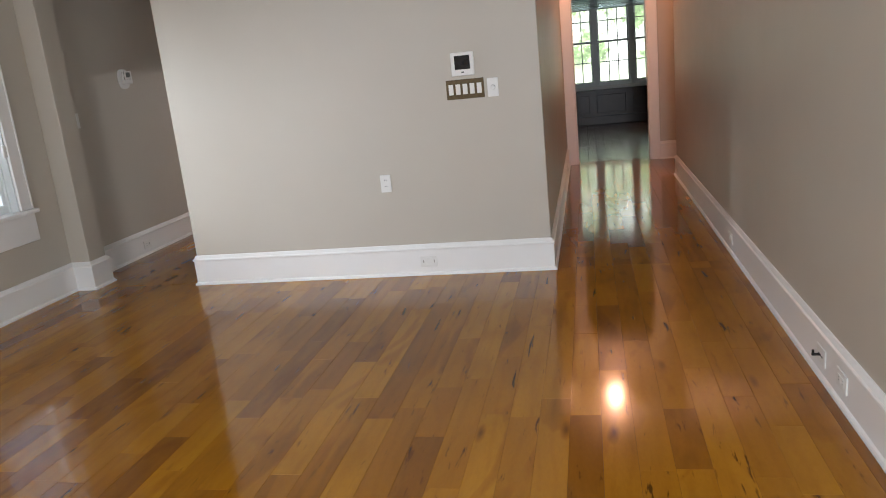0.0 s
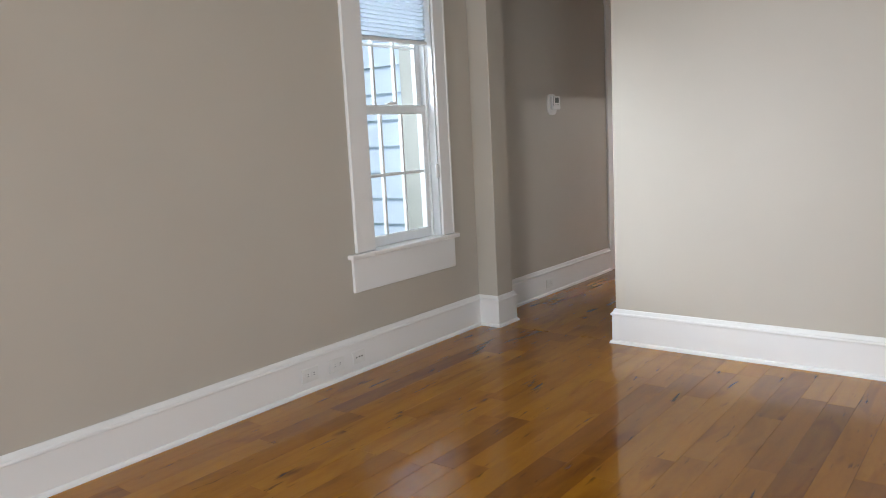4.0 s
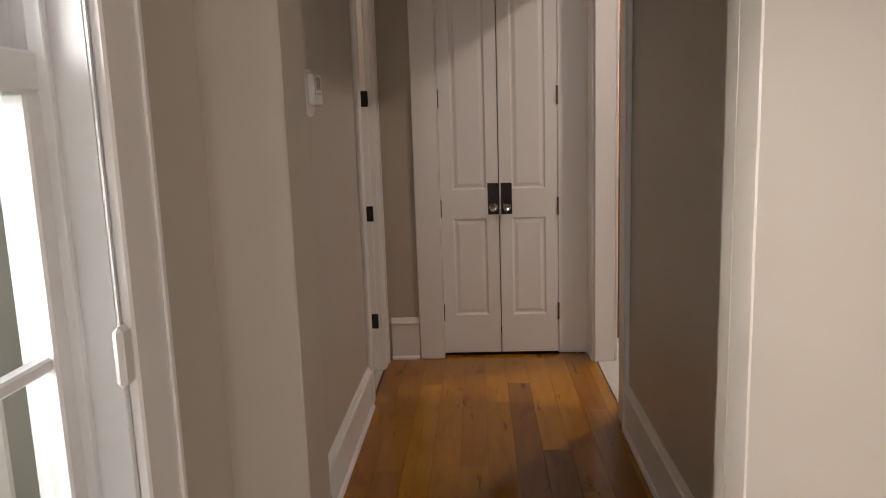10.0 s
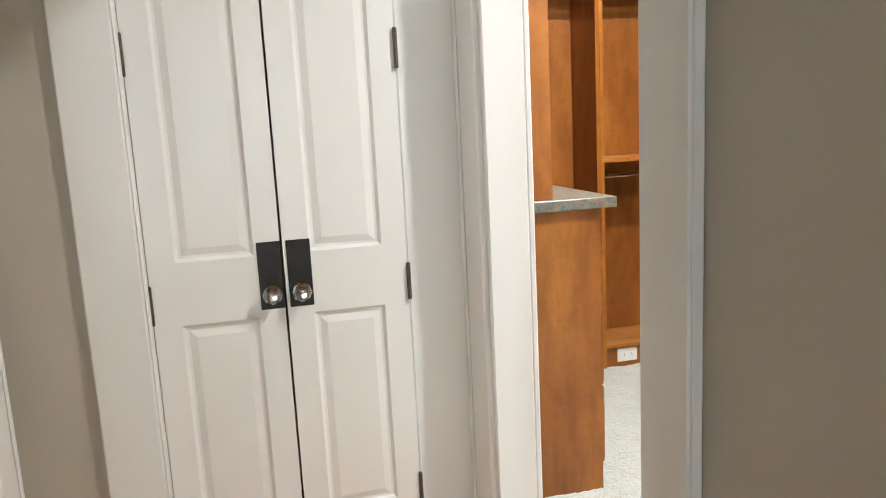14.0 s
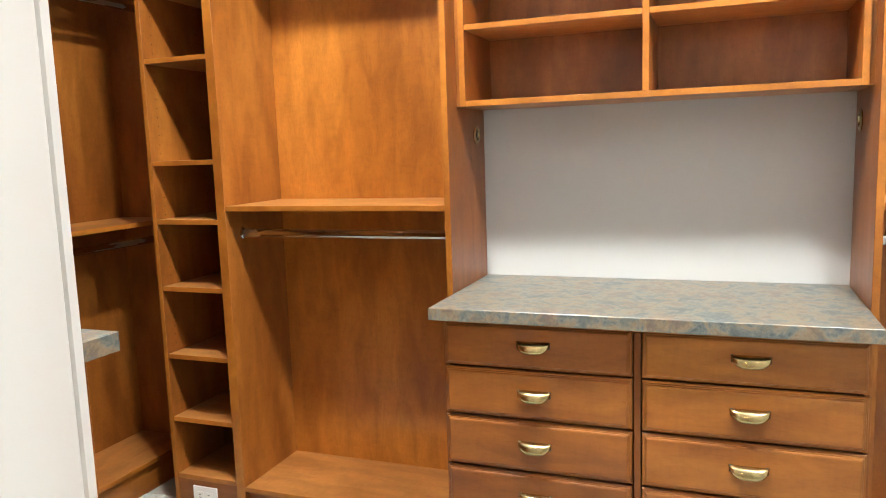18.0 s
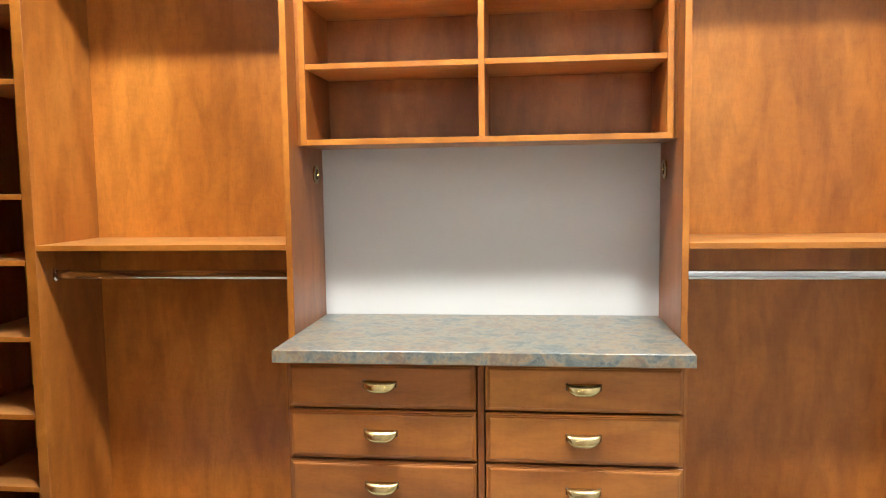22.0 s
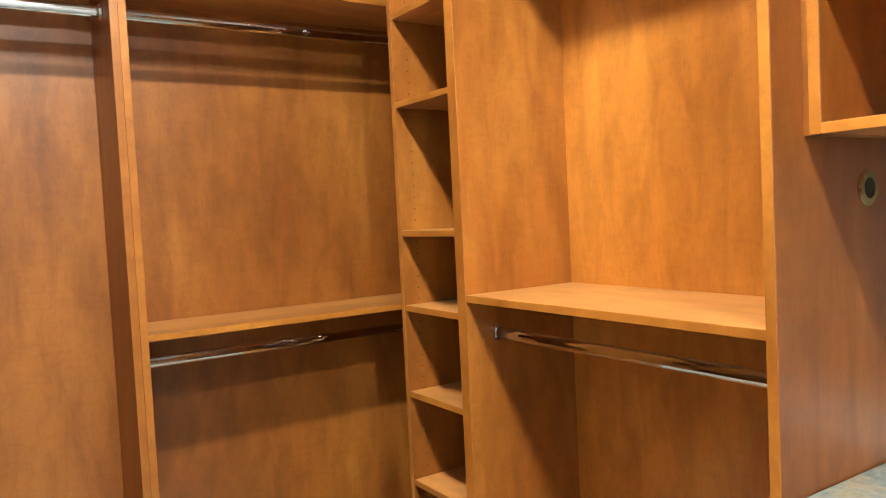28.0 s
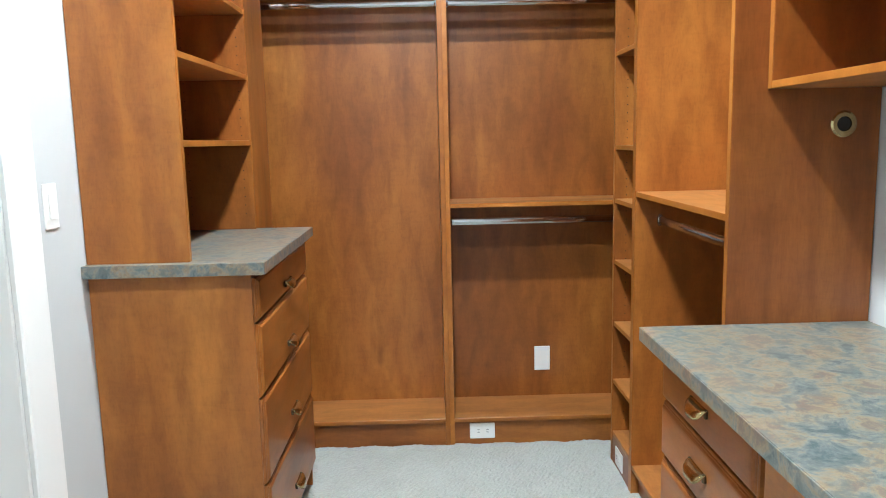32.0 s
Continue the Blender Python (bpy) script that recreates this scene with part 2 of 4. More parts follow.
def make_crystal():
    mat, n, l, p = material("cut_crystal")
    p.inputs["Roughness"].default_value = 0.02
    p.inputs["Transmission Weight"].default_value = 1.0
    p.inputs["IOR"].default_value = 1.5
    return mat


def make_plank():
    """Hand-finished hickory boards: each board its own tone, with cathedral grain, mineral streaks and small knots."""
    mat, n, l, p = material("glossy_hickory_board")
    info = n.new("ShaderNodeObjectInfo")
    geo = n.new("ShaderNodeNewGeometry")
    add = n.new("ShaderNodeMath")
    add.operation = "ADD"
    l.new(info.outputs["Random"], add.inputs[0])
    l.new(geo.outputs["Random Per Island"], add.inputs[1])
    frac = n.new("ShaderNodeMath")
    frac.operation = "FRACT"
    l.new(add.outputs[0], frac.inputs[0])
    tone = frac.outputs[0]
    tc, mp = n.new("ShaderNodeTexCoord"), n.new("ShaderNodeMapping")
    l.new(tc.outputs["Object"], mp.inputs[0])
    mp.inputs["Scale"].default_value = (6.0, 1.7, 6.0)
    mul = n.new("ShaderNodeMath")
    mul.operation, mul.inputs[1].default_value = "MULTIPLY", 61.0
    l.new(tone, mul.inputs[0])
    off = n.new("ShaderNodeCombineXYZ")
    l.new(mul.outputs[0], off.inputs[0])
    l.new(mul.outputs[0], off.inputs[1])
    l.new(off.outputs[0], mp.inputs["Location"])
    v = mp.outputs[0]
    base = ramp(n, l, tone, [(0.0, (0.24, 0.088, 0.006)), (0.13, (0.28, 0.106, 0.006)), (0.24, (0.34, 0.136, 0.006)), (0.6, (0.37, 0.152, 0.007)), (0.85, (0.42, 0.182, 0.009)), (1.0, (0.32, 0.122, 0.006))])
    cloud = noise_node(n, l, v, 0.8, 4, 0.5, 0.8)
    body = mix(n, l, 0.6, base, ramp(n, l, cloud, [(0.3, (0.74, 0.68, 0.62)), (0.5, (1, 1, 1)), (0.7, (1.16, 1.15, 1.1))]), "MULTIPLY")
    # brown heartwood with a smooth, wandering edge
    heart = noise_node(n, l, v, 0.6, 3, 0.45, 1.3)
    body = mix(n, l, 0.42, body, ramp(n, l, heart, [(0.33, (0.5, 0.38, 0.3)), (0.39, (0.74, 0.64, 0.56)), (0.43, (1, 1, 1))]), "MULTIPLY")
    wave = n.new("ShaderNodeTexWave")
    wave.wave_type, wave.bands_direction = "BANDS", "X"
    wave.inputs["Scale"].default_value, wave.inputs["Distortion"].default_value = 0.7, 12.0
    wave.inputs["Detail"].default_value, wave.inputs["Detail Scale"].default_value = 3.0, 0.6
    l.new(v, wave.inputs["Vector"])
    body = mix(n, l, 0.14, body, ramp(n, l, wave.outputs["Fac"], [(0.0, (0.62, 0.54, 0.46)), (0.4, (1, 1, 1))]), "MULTIPLY")
    fine = noise_node(n, l, v, 16, 4, 0.6)
    body = mix(n, l, 0.16, body, ramp(n, l, fine, [(0.34, (0.66, 0.6, 0.53)), (0.56, (1, 1, 1))]), "MULTIPLY")
    # short black mineral flecks that gather in places, and small knots
    long = n.new("ShaderNodeVectorMath")
    long.operation = "MULTIPLY"
    long.inputs[1].default_value = (1.0, 0.4, 1.0)
    l.new(v, long.inputs[0])
    fleck = noise_node(n, l, long.outputs[0], 6.0, 4, 0.6, 0.3)
    gather = noise_node(n, l, v, 0.9, 3, 0.5)
    marks = mix(n, l, ramp(n, l, gather, [(0.46, (0, 0, 0)), (0.54, (1, 1, 1))]), (1.0, 1.0, 1.0), ramp(n, l, fleck, [(0.33, (0.09, 0.06, 0.045)), (0.385, (1, 1, 1))]))
    body = mix(n, l, 0.8, body, marks, "MULTIPLY")
    kn = n.new("ShaderNodeTexVoronoi")
    kn.inputs["Scale"].default_value = 0.85
    warp = n.new("ShaderNodeVectorMath")
    warp.operation = "MULTIPLY_ADD"
    warp.inputs[1].default_value = (0.35, 0.35, 0.35)
    l.new(cloud, warp.inputs[0])
    l.new(v, warp.inputs[2])
    l.new(warp.outputs[0], kn.inputs["Vector"])
    body = mix(n, l, 0.75, body, ramp(n, l, kn.outputs["Distance"], [(0.02, (0.08, 0.055, 0.045)), (0.055, (0.5, 0.42, 0.36)), (0.12, (1, 1, 1))]), "MULTIPLY")
    l.new(body, p.inputs["Base Color"])
    rough_from(n, l, p, noise_node(n, l, coords(n, l, (1, 1, 1)), 5, 4), 0.075, 0.13)
    bump(n, l, p, mix(n, l, 0.5, cloud, fine), 0.06, 0.0008)
    p.inputs["Specular IOR Level"].default_value = 0.42
    return mat


def make_counter():
    mat, n, l, p = material("mottled_slate_laminate")
    v = coords(n, l, (1, 1, 1))
    a = noise_node(n, l, v, 15, 6, 0.68, 0.5)
    b = noise_node(n, l, v, 24, 6, 0.7, 0.5)
    c = noise_node(n, l, v, 85, 5, 0.7)
    col = ramp(n, l, a, [(0.36, (0.07, 0.095, 0.1)), (0.44, (0.15, 0.17, 0.165)), (0.49, (0.225, 0.21, 0.17)), (0.54, (0.26, 0.2, 0.125)), (0.62, (0.17, 0.13, 0.105))])
    col = mix(n, l, ramp(n, l, b, [(0.5, (0, 0, 0)), (0.6, (0.85, 0.85, 0.85))]), col, (0.12, 0.135, 0.128))
    col = mix(n, l, 0.5, col, ramp(n, l, c, [(0.3, (0.55, 0.55, 0.55)), (0.6, (1.1, 1.1, 1.1))]), "MULTIPLY")
    l.new(col, p.inputs["Base Color"])
    rough_from(n, l, p, c, 0.28, 0.42)
    bump(n, l, p, c, 0.1, 0.0004)
    return mat


def make_carpet():
    mat, n, l, p = material("cream_cut_pile_carpet")
    v = coords(n, l, (1, 1, 1))
    tuft, big = noise_node(n, l, v, 240, 3, 0.7), noise_node(n, l, v, 5, 4)
    col = ramp(n, l, tuft, [(0.25, (0.37, 0.38, 0.35)), (0.7, (0.53, 0.545, 0.505))])
    l.new(mix(n, l, 0.5, col, ramp(n, l, big, [(0.3, (0.86, 0.85, 0.83)), (0.7, (1, 1, 1))]), "MULTIPLY"), p.inputs["Base Color"])
    p.inputs["Roughness"].default_value = 0.95
    p.inputs["Sheen Weight"].default_value = 0.3
    bump(n, l, p, tuft, 0.4, 0.003)
    return mat


def make_garden():
    """A backdrop of a bright garden far outside the far room's windows, its daylight put in as glow: leaves against the
    sky above, sunlit lawn below.
    """
    mat, n, l, p = material("glowing_garden_backdrop")
    v = coords(n, l, (1, 1, 1))
    a, b = noise_node(n, l, v, 0.7, 8, 0.7), noise_node(n, l, v, 3.5, 6, 0.7)
    leaves = ramp(n, l, b, [(0.3, (0.06, 0.09, 0.045)), (0.5, (0.22, 0.31, 0.15)), (0.66, (0.55, 0.66, 0.42))])
    col = mix(n, l, ramp(n, l, a, [(0.46, (0, 0, 0)), (0.6, (1, 1, 1))]), leaves, (0.95, 1.0, 0.92))
    sep = n.new("ShaderNodeSeparateXYZ")
    l.new(v, sep.inputs[0])
    low = n.new("ShaderNodeMapRange")
    low.inputs["From Min"].default_value, low.inputs["From Max"].default_value = 0.4, 1.2
    l.new(sep.outputs[2], low.inputs["Value"])
    col = mix(n, l, low.outputs[0], mix(n, l, 0.6, leaves, (0.85, 0.95, 0.7)), col)
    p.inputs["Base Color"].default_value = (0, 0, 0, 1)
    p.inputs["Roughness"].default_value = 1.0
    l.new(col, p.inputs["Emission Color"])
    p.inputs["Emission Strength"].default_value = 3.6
    return mat


def make_lawn():
    mat, n, l, p = material("lawn")
    v = coords(n, l, (1, 1, 1))
    l.new(ramp(n, l, noise_node(n, l, v, 6, 6), [(0.3, (0.03, 0.07, 0.015)), (0.7, (0.1, 0.18, 0.04))]), p.inputs["Base Color"])
    p.inputs["Roughness"].default_value = 0.9
    return mat


GLASS, CRYSTAL, PLANK, COUNTER, CARPET = make_glass(), make_crystal(), make_plank(), make_counter(), make_carpet()
GARDEN, LAWN = make_garden(), make_lawn()

# ---- building helpers ----
ORIGIN = {}


def box(bm, x0, x1, y0, y1, z0, z1, bev=0.0):
    """A box with chamfered edges, added to bm."""
    x0, x1, y0, y1, z0, z1 = min(x0, x1), max(x0, x1), min(y0, y1), max(y0, y1), min(z0, z1), max(z0, z1)
    b = min(bev, 0.45 * min(x1 - x0, y1 - y0, z1 - z0))
    if b <= 0:
        v = [bm.verts.new((x, y, z)) for x in (x0, x1) for y in (y0, y1) for z in (z0, z1)]
        for f in ((0, 1, 3, 2), (4, 6, 7, 5), (0, 4, 5, 1), (2, 3, 7, 6), (0, 2, 6, 4), (1, 5, 7, 3)):
            bm.faces.new([v[i] for i in f])
        return
    lo, hi = (x0, y0, z0), (x1, y1, z1)
    c = {}
    for s in ((i, j, k) for i in (0, 1) for j in (0, 1) for k in (0, 1)):
        for ax in range(3):
            co = [(hi[a] - b if s[a] else lo[a] + b) if a != ax else (hi[a] if s[a] else lo[a]) for a in range(3)]
            c[s, ax] = bm.verts.new(co)
    for ax in range(3):
        o = [a for a in range(3) if a != ax]
        for side in (0, 1):
            ring = []
            for p, q in ((0, 0), (1, 0), (1, 1), (0, 1)):
                s = [0, 0, 0]
                s[ax], s[o[0]], s[o[1]] = side, p, q
                ring.append(c[tuple(s), ax])
            flip = (side == 1) != (ax != 1)
            bm.faces.new(ring[::-1] if flip else ring)
    for ax in range(3):
        o = [a for a in range(3) if a != ax]
        for p in (0, 1):
            for q in (0, 1):
                s0, s1 = [0, 0, 0], [0, 0, 0]
                s0[o[0]] = s1[o[0]] = p
                s0[o[1]] = s1[o[1]] = q
                s1[ax] = 1
                s0, s1 = tuple(s0), tuple(s1)
                bm.faces.new([c[s0, o[0]], c[s1, o[0]], c[s1, o[1]], c[s0, o[1]]])
    for s in ((i, j, k) for i in (0, 1) for j in (0, 1) for k in (0, 1)):
        bm.faces.new([c[s, 0], c[s, 1], c[s, 2]])


def rings(bm, loops, caps=True, closed=True):
    """Skin between loops of equal length."""
    vs = [[bm.verts.new(p) for p in loop] for loop in loops]
    k = len(vs[0])
    for a, b in zip(vs, vs[1:]):
        for i in range(k if closed else k - 1):
            j = (i + 1) % k
            bm.faces.new([a[i], a[j], b[j], b[i]])
    if caps and closed:
        bm.faces.new(vs[0][::-1])
        bm.faces.new(vs[-1])


def lathe(bm, center, axis, profile, seg=20):
    """A turned shape: profile of (distance along the axis, radius)."""
    a = Vector(axis).normalized()
    u = a.orthogonal().normalized()
    w = a.cross(u)
    c = Vector(center)
    rings(bm, [[c + a * d + (u * math.cos(t) + w * math.sin(t)) * r for t in [2 * math.pi * i / seg for i in range(seg)]] for d, r in profile])


def sweep(bm, profile, pts):
    """A moulding of the profile (depth to the left of the way, height) along a mitred line of points."""
    pts = [Vector((*p, 0)) for p in pts]
    loops = []
    for i, p in enumerate(pts):
        d0 = (p - pts[i - 1]).normalized() if i else (pts[1] - p).normalized()
        d1 = (pts[i + 1] - p).normalized() if i + 1 < len(pts) else d0
        n0, n1 = Vector((-d0.y, d0.x, 0)), Vector((-d1.y, d1.x, 0))
        m = n0 + n1
        m = m / max(0.2, m.dot(n0))
        loops.append([(p.x + m.x * d, p.y + m.y * d, z) for d, z in profile])
    rings(bm, loops)


def mesh_of(name, bm, mat):
    bmesh.ops.recalc_face_normals(bm, faces=bm.faces)
    me = bpy.data.meshes.new(name)
    bm.to_mesh(me)
    bm.free()
    me.materials.append(mat)
    return me


def part(name, bm, mat, parent, label=""):
    """One mesh object under a thing or a part; bm is in the world's coordinates."""
    bmesh.ops.translate(bm, verts=bm.verts, vec=-ORIGIN[parent])
    ob = new(name, mesh_of(name, bm, mat))
    ob.parent = parent
    ORIGIN[ob] = ORIGIN[parent]
    if label:
        tagged(ob, label)
    return ob


def thing(name, label, category, at=(0, 0, 0), group="", kind=""):
    ob = new(name)
    ob.empty_display_size = 0.1
    ob.location = at
    ORIGIN[ob] = Vector(at)
    return tagged(ob, label, category, group, kind)


def setting(name, bm, mat, label, category):
    ob = new(name, mesh_of(name, bm, mat))
    ORIGIN[ob] = Vector((0, 0, 0))
    return tagged(ob, label, category, kind="structure")


def boxes(*specs, bev=0.0):
    bm = bmesh.new()
    for s in specs:
        box(bm, *s[:6], s[6] if len(s) > 6 else bev)
    return bm


def wall_bm(axis, face, back, a0, a1, z0, z1, holes=()):
    """A wall across an axis with openings (a0, a1, z0, z1) cut through it."""
    bm = bmesh.new()

    def add(p0, p1, q0, q1):
        if p1 - p0 > 1e-4 and q1 - q0 > 1e-4:
            box(bm, *((face, back, p0, p1) if axis == "x" else (p0, p1, face, back)), q0, q1)

    at = a0
    for h0, h1, w0, w1 in sorted(holes):
        add(at, h0, z0, z1)
        add(h0, h1, z0, w0)
        add(h0, h1, w1, z1)
        at = h1
    add(at, a1, z0, z1)
    return bm

# ---- large structure ----
H = 3.05
XL, XR = -3.335, 1.527            # living room walls
YB = 5.06                         # face of the wall block
HL, HR = -3.405, -2.135           # hall walls
YE = 8.09                         # end wall of the hall
CW, CE, CN = -2.03, 0.097, 9.905  # closet walls
CW2 = -2.062                      # the closet wall past the doorway
CH = 3.02

setting("wall_west", wall_bm("x", XL, XL - 0.15, -4.0, 5.05, 0, H, [(-2.9, -1.5, 0.7, 2.5), (3.95, 4.66, 0.69, 2.36)]), WALL, "greige painted living room wall with a window", "wall")
setting("wall_pier_west", boxes((HL - 0.12, -3.175, 5.05, 5.245, 0, H, 0.004)), WALL, "greige painted wall pier at the hall mouth", "wall")
setting("wall_hall_west", wall_bm("x", HL, HL - 0.12, 5.245, 8.3, 0, H, [(7.39, 7.885, 0, 2.44)]), WALL, "greige painted hall wall with a bathroom doorway", "wall")
setting("wall_hall_header", boxes((-3.175, -2.285, 5.055, 5.245, 2.5, H)), WALL, "greige painted header over the hall mouth", "wall")
setting("wall_block_south", boxes((-2.285, 0.327, YB, YB + 0.12, 0, H, 0.004)), WALL, "greige painted wall facing the living room", "wall")
setting("wall_pier_east", boxes((-2.285, HR, YB + 0.12, 5.255, 0, H, 0.003)), WALL, "greige painted wall pier at the hall mouth", "wall")
setting("wall_hall_east", wall_bm("x", HR, CW, 5.255, 8.086, 0, H, [(7.10, 7.97, 0, 2.44)]), WALL, "greige painted hall wall with the closet doorway", "wall")
setting("wall_hall_end", wall_bm("y", 8.17, 8.30, HL, HR, 0, H, [(-3.045, -2.333, 0, 2.44)]), WALL, "greige painted wall at the end of the hall", "wall")
setting("wall_hall_end_return", wall_bm("y", YE, 8.17, HL, -3.045, 0, H), WALL, "greige painted wall strip beside the double doors", "wall")
setting("wall_hall_end_header", boxes((-3.045, HR, YE, 8.17, 2.6, H)), WALL, "greige painted wall above the double doors", "wall")
setting("wall_linen_closet", boxes((-3.2, -2.2, 8.8, 8.9, 0, H), (-3.2, -3.1, 8.3, 8.8, 0, H), (-2.3, -2.2, 8.3, 8.8, 0, H)), WALL, "greige painted inner walls of the linen closet", "wall")
setting("wall_corridor_west", boxes((0.207, 0.327, YB + 0.12, 9.85, 0, H, 0.003)), WALL, "greige painted corridor wall", "wall")
setting("wall_east", wall_bm("x", XR, XR + 0.14, -4.0, 8.55, 0, H, [(-0.15, 1.05, 0.7, 2.5)]), WALL, "greige painted living room wall along the corridor", "wall")
setting("wall_corridor_return", boxes((1.9, 2.02, 8.41, 9.85, 0, H), (XR + 0.14, 1.9, 8.41, 8.55, 0, H)), WALL, "greige painted corridor recess wall", "wall")
setting("wall_corridor_end", wall_bm("y", 9.85, 9.99, 0.207, 2.02, 0, H, [(0.455, 1.36, 0, 2.42)]), WALL, "greige painted corridor end wall with a doorway", "wall")
setting("wall_south", wall_bm("y", -4.0, -4.15, XL - 0.15, XR + 0.14, 0, H, [(0.3, 1.4, 0.7, 2.5)]), WALL, "greige painted living room wall with an added, unseen tall window", "wall")
setting("ceiling_living_room", boxes((-3.6, 2.1, -4.2, 9.99, H, H + 0.1)), CEILING, "white painted ceiling", "ceiling")
setting("wall_closet_east", boxes((CE, CE + 0.105, 5.18, 10.03, 0, H)), CLOSET_WALL, "white painted closet wall", "wall")
setting("wall_closet_north", boxes((CW - 0.1, CE, CN, CN + 0.12, 0, H)), CLOSET_WALL, "white painted closet wall", "wall")
setting("wall_closet_south", boxes((CW, CE, 5.6, 5.7, 0, H)), CLOSET_WALL, "white painted closet wall", "wall")
setting("wall_closet_west", boxes((CW, CW + 0.006, 5.7, 7.0, 0, CH), (CW2 - 0.073, CW2, 8.086, CN, 0, CH), (CW, CW + 0.006, 7.0, 8.09, 2.56, CH)), CLOSET_WALL, "white painted closet wall beside the doorway", "wall")
setting("ceiling_closet", boxes((CW2, CE, 5.7, CN, CH, CH + 0.08)), CEILING, "white painted closet ceiling", "ceiling")

BASE = [(0, 0), (0.032, 0), (0.031, 0.008), (0.026, 0.017), (0.018, 0.022), (0.018, 0.178), (0.0235, 0.181), (0.0255, 0.188), (0.0235, 0.195), (0.016, 0.199), (0.012, 0.209), (0.007, 0.219), (0, 0.221)]


def baseboard(name, *runs):
    bm = bmesh.new()
    for run in runs:
        sweep(bm, BASE, run)
    return setting(name, bm, TRIM, "tall white baseboard with a moulded cap and shoe", "baseboard")


baseboard("baseboard_west", [(HL, 7.285), (HL, 5.245), (-3.175, 5.245), (-3.175, 5.05), (XL, 5.05), (XL, -4.0)])
baseboard("baseboard_block", [(0.327, 9.82), (0.327, YB), (-2.285, YB), (-2.285, 5.255), (HR, 5.255), (HR, 6.95)])
baseboard("baseboard_east", [(XR, -4.0), (XR, 8.55), (1.9, 8.55)])
baseboard("baseboard_corridor_end", [(1.9, 9.85), (1.476, 9.85)])
bm = bmesh.new()
sweep(bm, [(d, z + (0.042 if z > 0.1 else 0)) for d, z in BASE], [(-3.198, YE), (-3.37, YE)])
setting("baseboard_hall_end", bm, TRIM, "tall white baseboard with a moulded cap beside the double doors", "baseboard")
baseboard("baseboard_linen", [(-2.212, 8.17), (-2.222, 8.17)])


def casing(name, legs, label):
    """Flat trim boards with eased edges."""
    bm = bmesh.new()
    for s in legs:
        box(bm, *s, 0.004)
    return setting(name, bm, TRIM, label, "trim")


# bathroom doorway
casing("trim_bath_door", [(HL, HL + 0.02, 7.285, 7.385, 0, 2.46), (HL, HL + 0.02, 7.89, 8.01, 0, 2.46), (HL, HL + 0.024, 7.275, 8.02, 2.46, 2.6), (HL, HL + 0.045, 7.26, 8.03, 2.6, 2.625),
       (HL + 0.02, HL + 0.027, 7.995, 8.012, 0, 2.46)], "white flat door casing with a capped head")
casing("trim_bath_jamb", [(HL - 0.125, HL + 0.012, 7.39, 7.405, 0, 2.44), (HL - 0.125, HL + 0.012, 7.867, 7.885, 0, 2.44), (HL - 0.125, HL + 0.012, 7.405, 7.867, 2.422, 2.44), (HL - 0.06, HL - 0.02, 7.855, 7.867, 0, 2.42)], "white door jamb with stop")
# double door casing
casing("trim_double_door", [(-3.195, -3.05, YE - 0.024, YE, 0, 2.46), (-3.05, -3.043, YE - 0.02, 8.12, 0, 2.46), (-2.330, HR - 0.002, 8.146, 8.17, 0.0, 2.46), (-3.2, HR, YE - 0.026, YE, 2.46, 2.6), (-3.22, HR, YE - 0.045, YE, 2.6, 2.625),
       (-3.043, HR, YE, 8.17, 2.46, 2.6)], "white flat casing round the double doors")
# closet doorway
casing("trim_closet_door", [(HR - 0.022, HR, 6.95, 7.10, 0, 2.46), (HR - 0.022, HR, 7.97, 8.145, 0, 2.46), (HR - 0.026, HR, 6.93, 7.96, 2.46, 2.6),
       (HR - 0.03, HR - 0.022, 6.945, 6.965, 0, 2.46), (HR - 0.03, HR - 0.022, 8.118, 8.144, 0, 2.46)], "white flat casing round the closet doorway")
casing("trim_closet_jamb", [(HR - 0.006, CW + 0.006, 7.10, 7.118, 0, 2.44), (HR - 0.006, CW + 0.006, 7.943, 7.97, 0, 2.44), (HR - 0.006, CW + 0.006, 7.118, 7.943, 2.42, 2.44)], "white door jamb without a door")
casing("trim_closet_inner", [(CW + 0.006, CW + 0.024, 6.99, 7.105, 0, 2.46), (CW + 0.006, CW + 0.024, 7.945, 8.075, 0, 2.46), (CW + 0.006, CW + 0.026, 7.0, 8.085, 2.46, 2.56)], "white casing on the closet side of the doorway")
# far doorway
casing("trim_far_door", [(0.33, 0.455, 9.828, 9.85, 0, 2.44), (1.36, 1.475, 9.828, 9.85, 0, 2.44), (0.33, 1.49, 9.824, 9.85, 2.455, 2.62), (0.33, 1.505, 9.81, 9.85, 2.44, 2.455), (0.33, 1.51, 9.8, 9.85, 2.62, 2.645)], "white flat door casing with a capped head")
casing("trim_far_jamb", [(0.455, 0.47, 9.84, 10.0, 0, 2.42), (1.345, 1.36, 9.84, 10.0, 0, 2.42), (0.47, 1.345, 9.84, 10.0, 2.405, 2.42)], "white door jamb")

# bathroom
setting("wall_bathroom", boxes((-5.0, -4.9, 7.2, 9.0, 0, H), (-5.0, HL - 0.12, 7.16, 7.26, 0, H), (-5.0, HL - 0.12, 9.0, 9.1, 0, H), (HL - 0.126, HL - 0.12, 7.26, 7.39, 0, H), (HL - 0.126, HL - 0.12, 7.885, 9.0, 0, H), (-5.0, HL - 0.12, 7.2, 9.0, H, H + 0.1)), BATH_WALL, "cream painted bathroom walls", "wall")
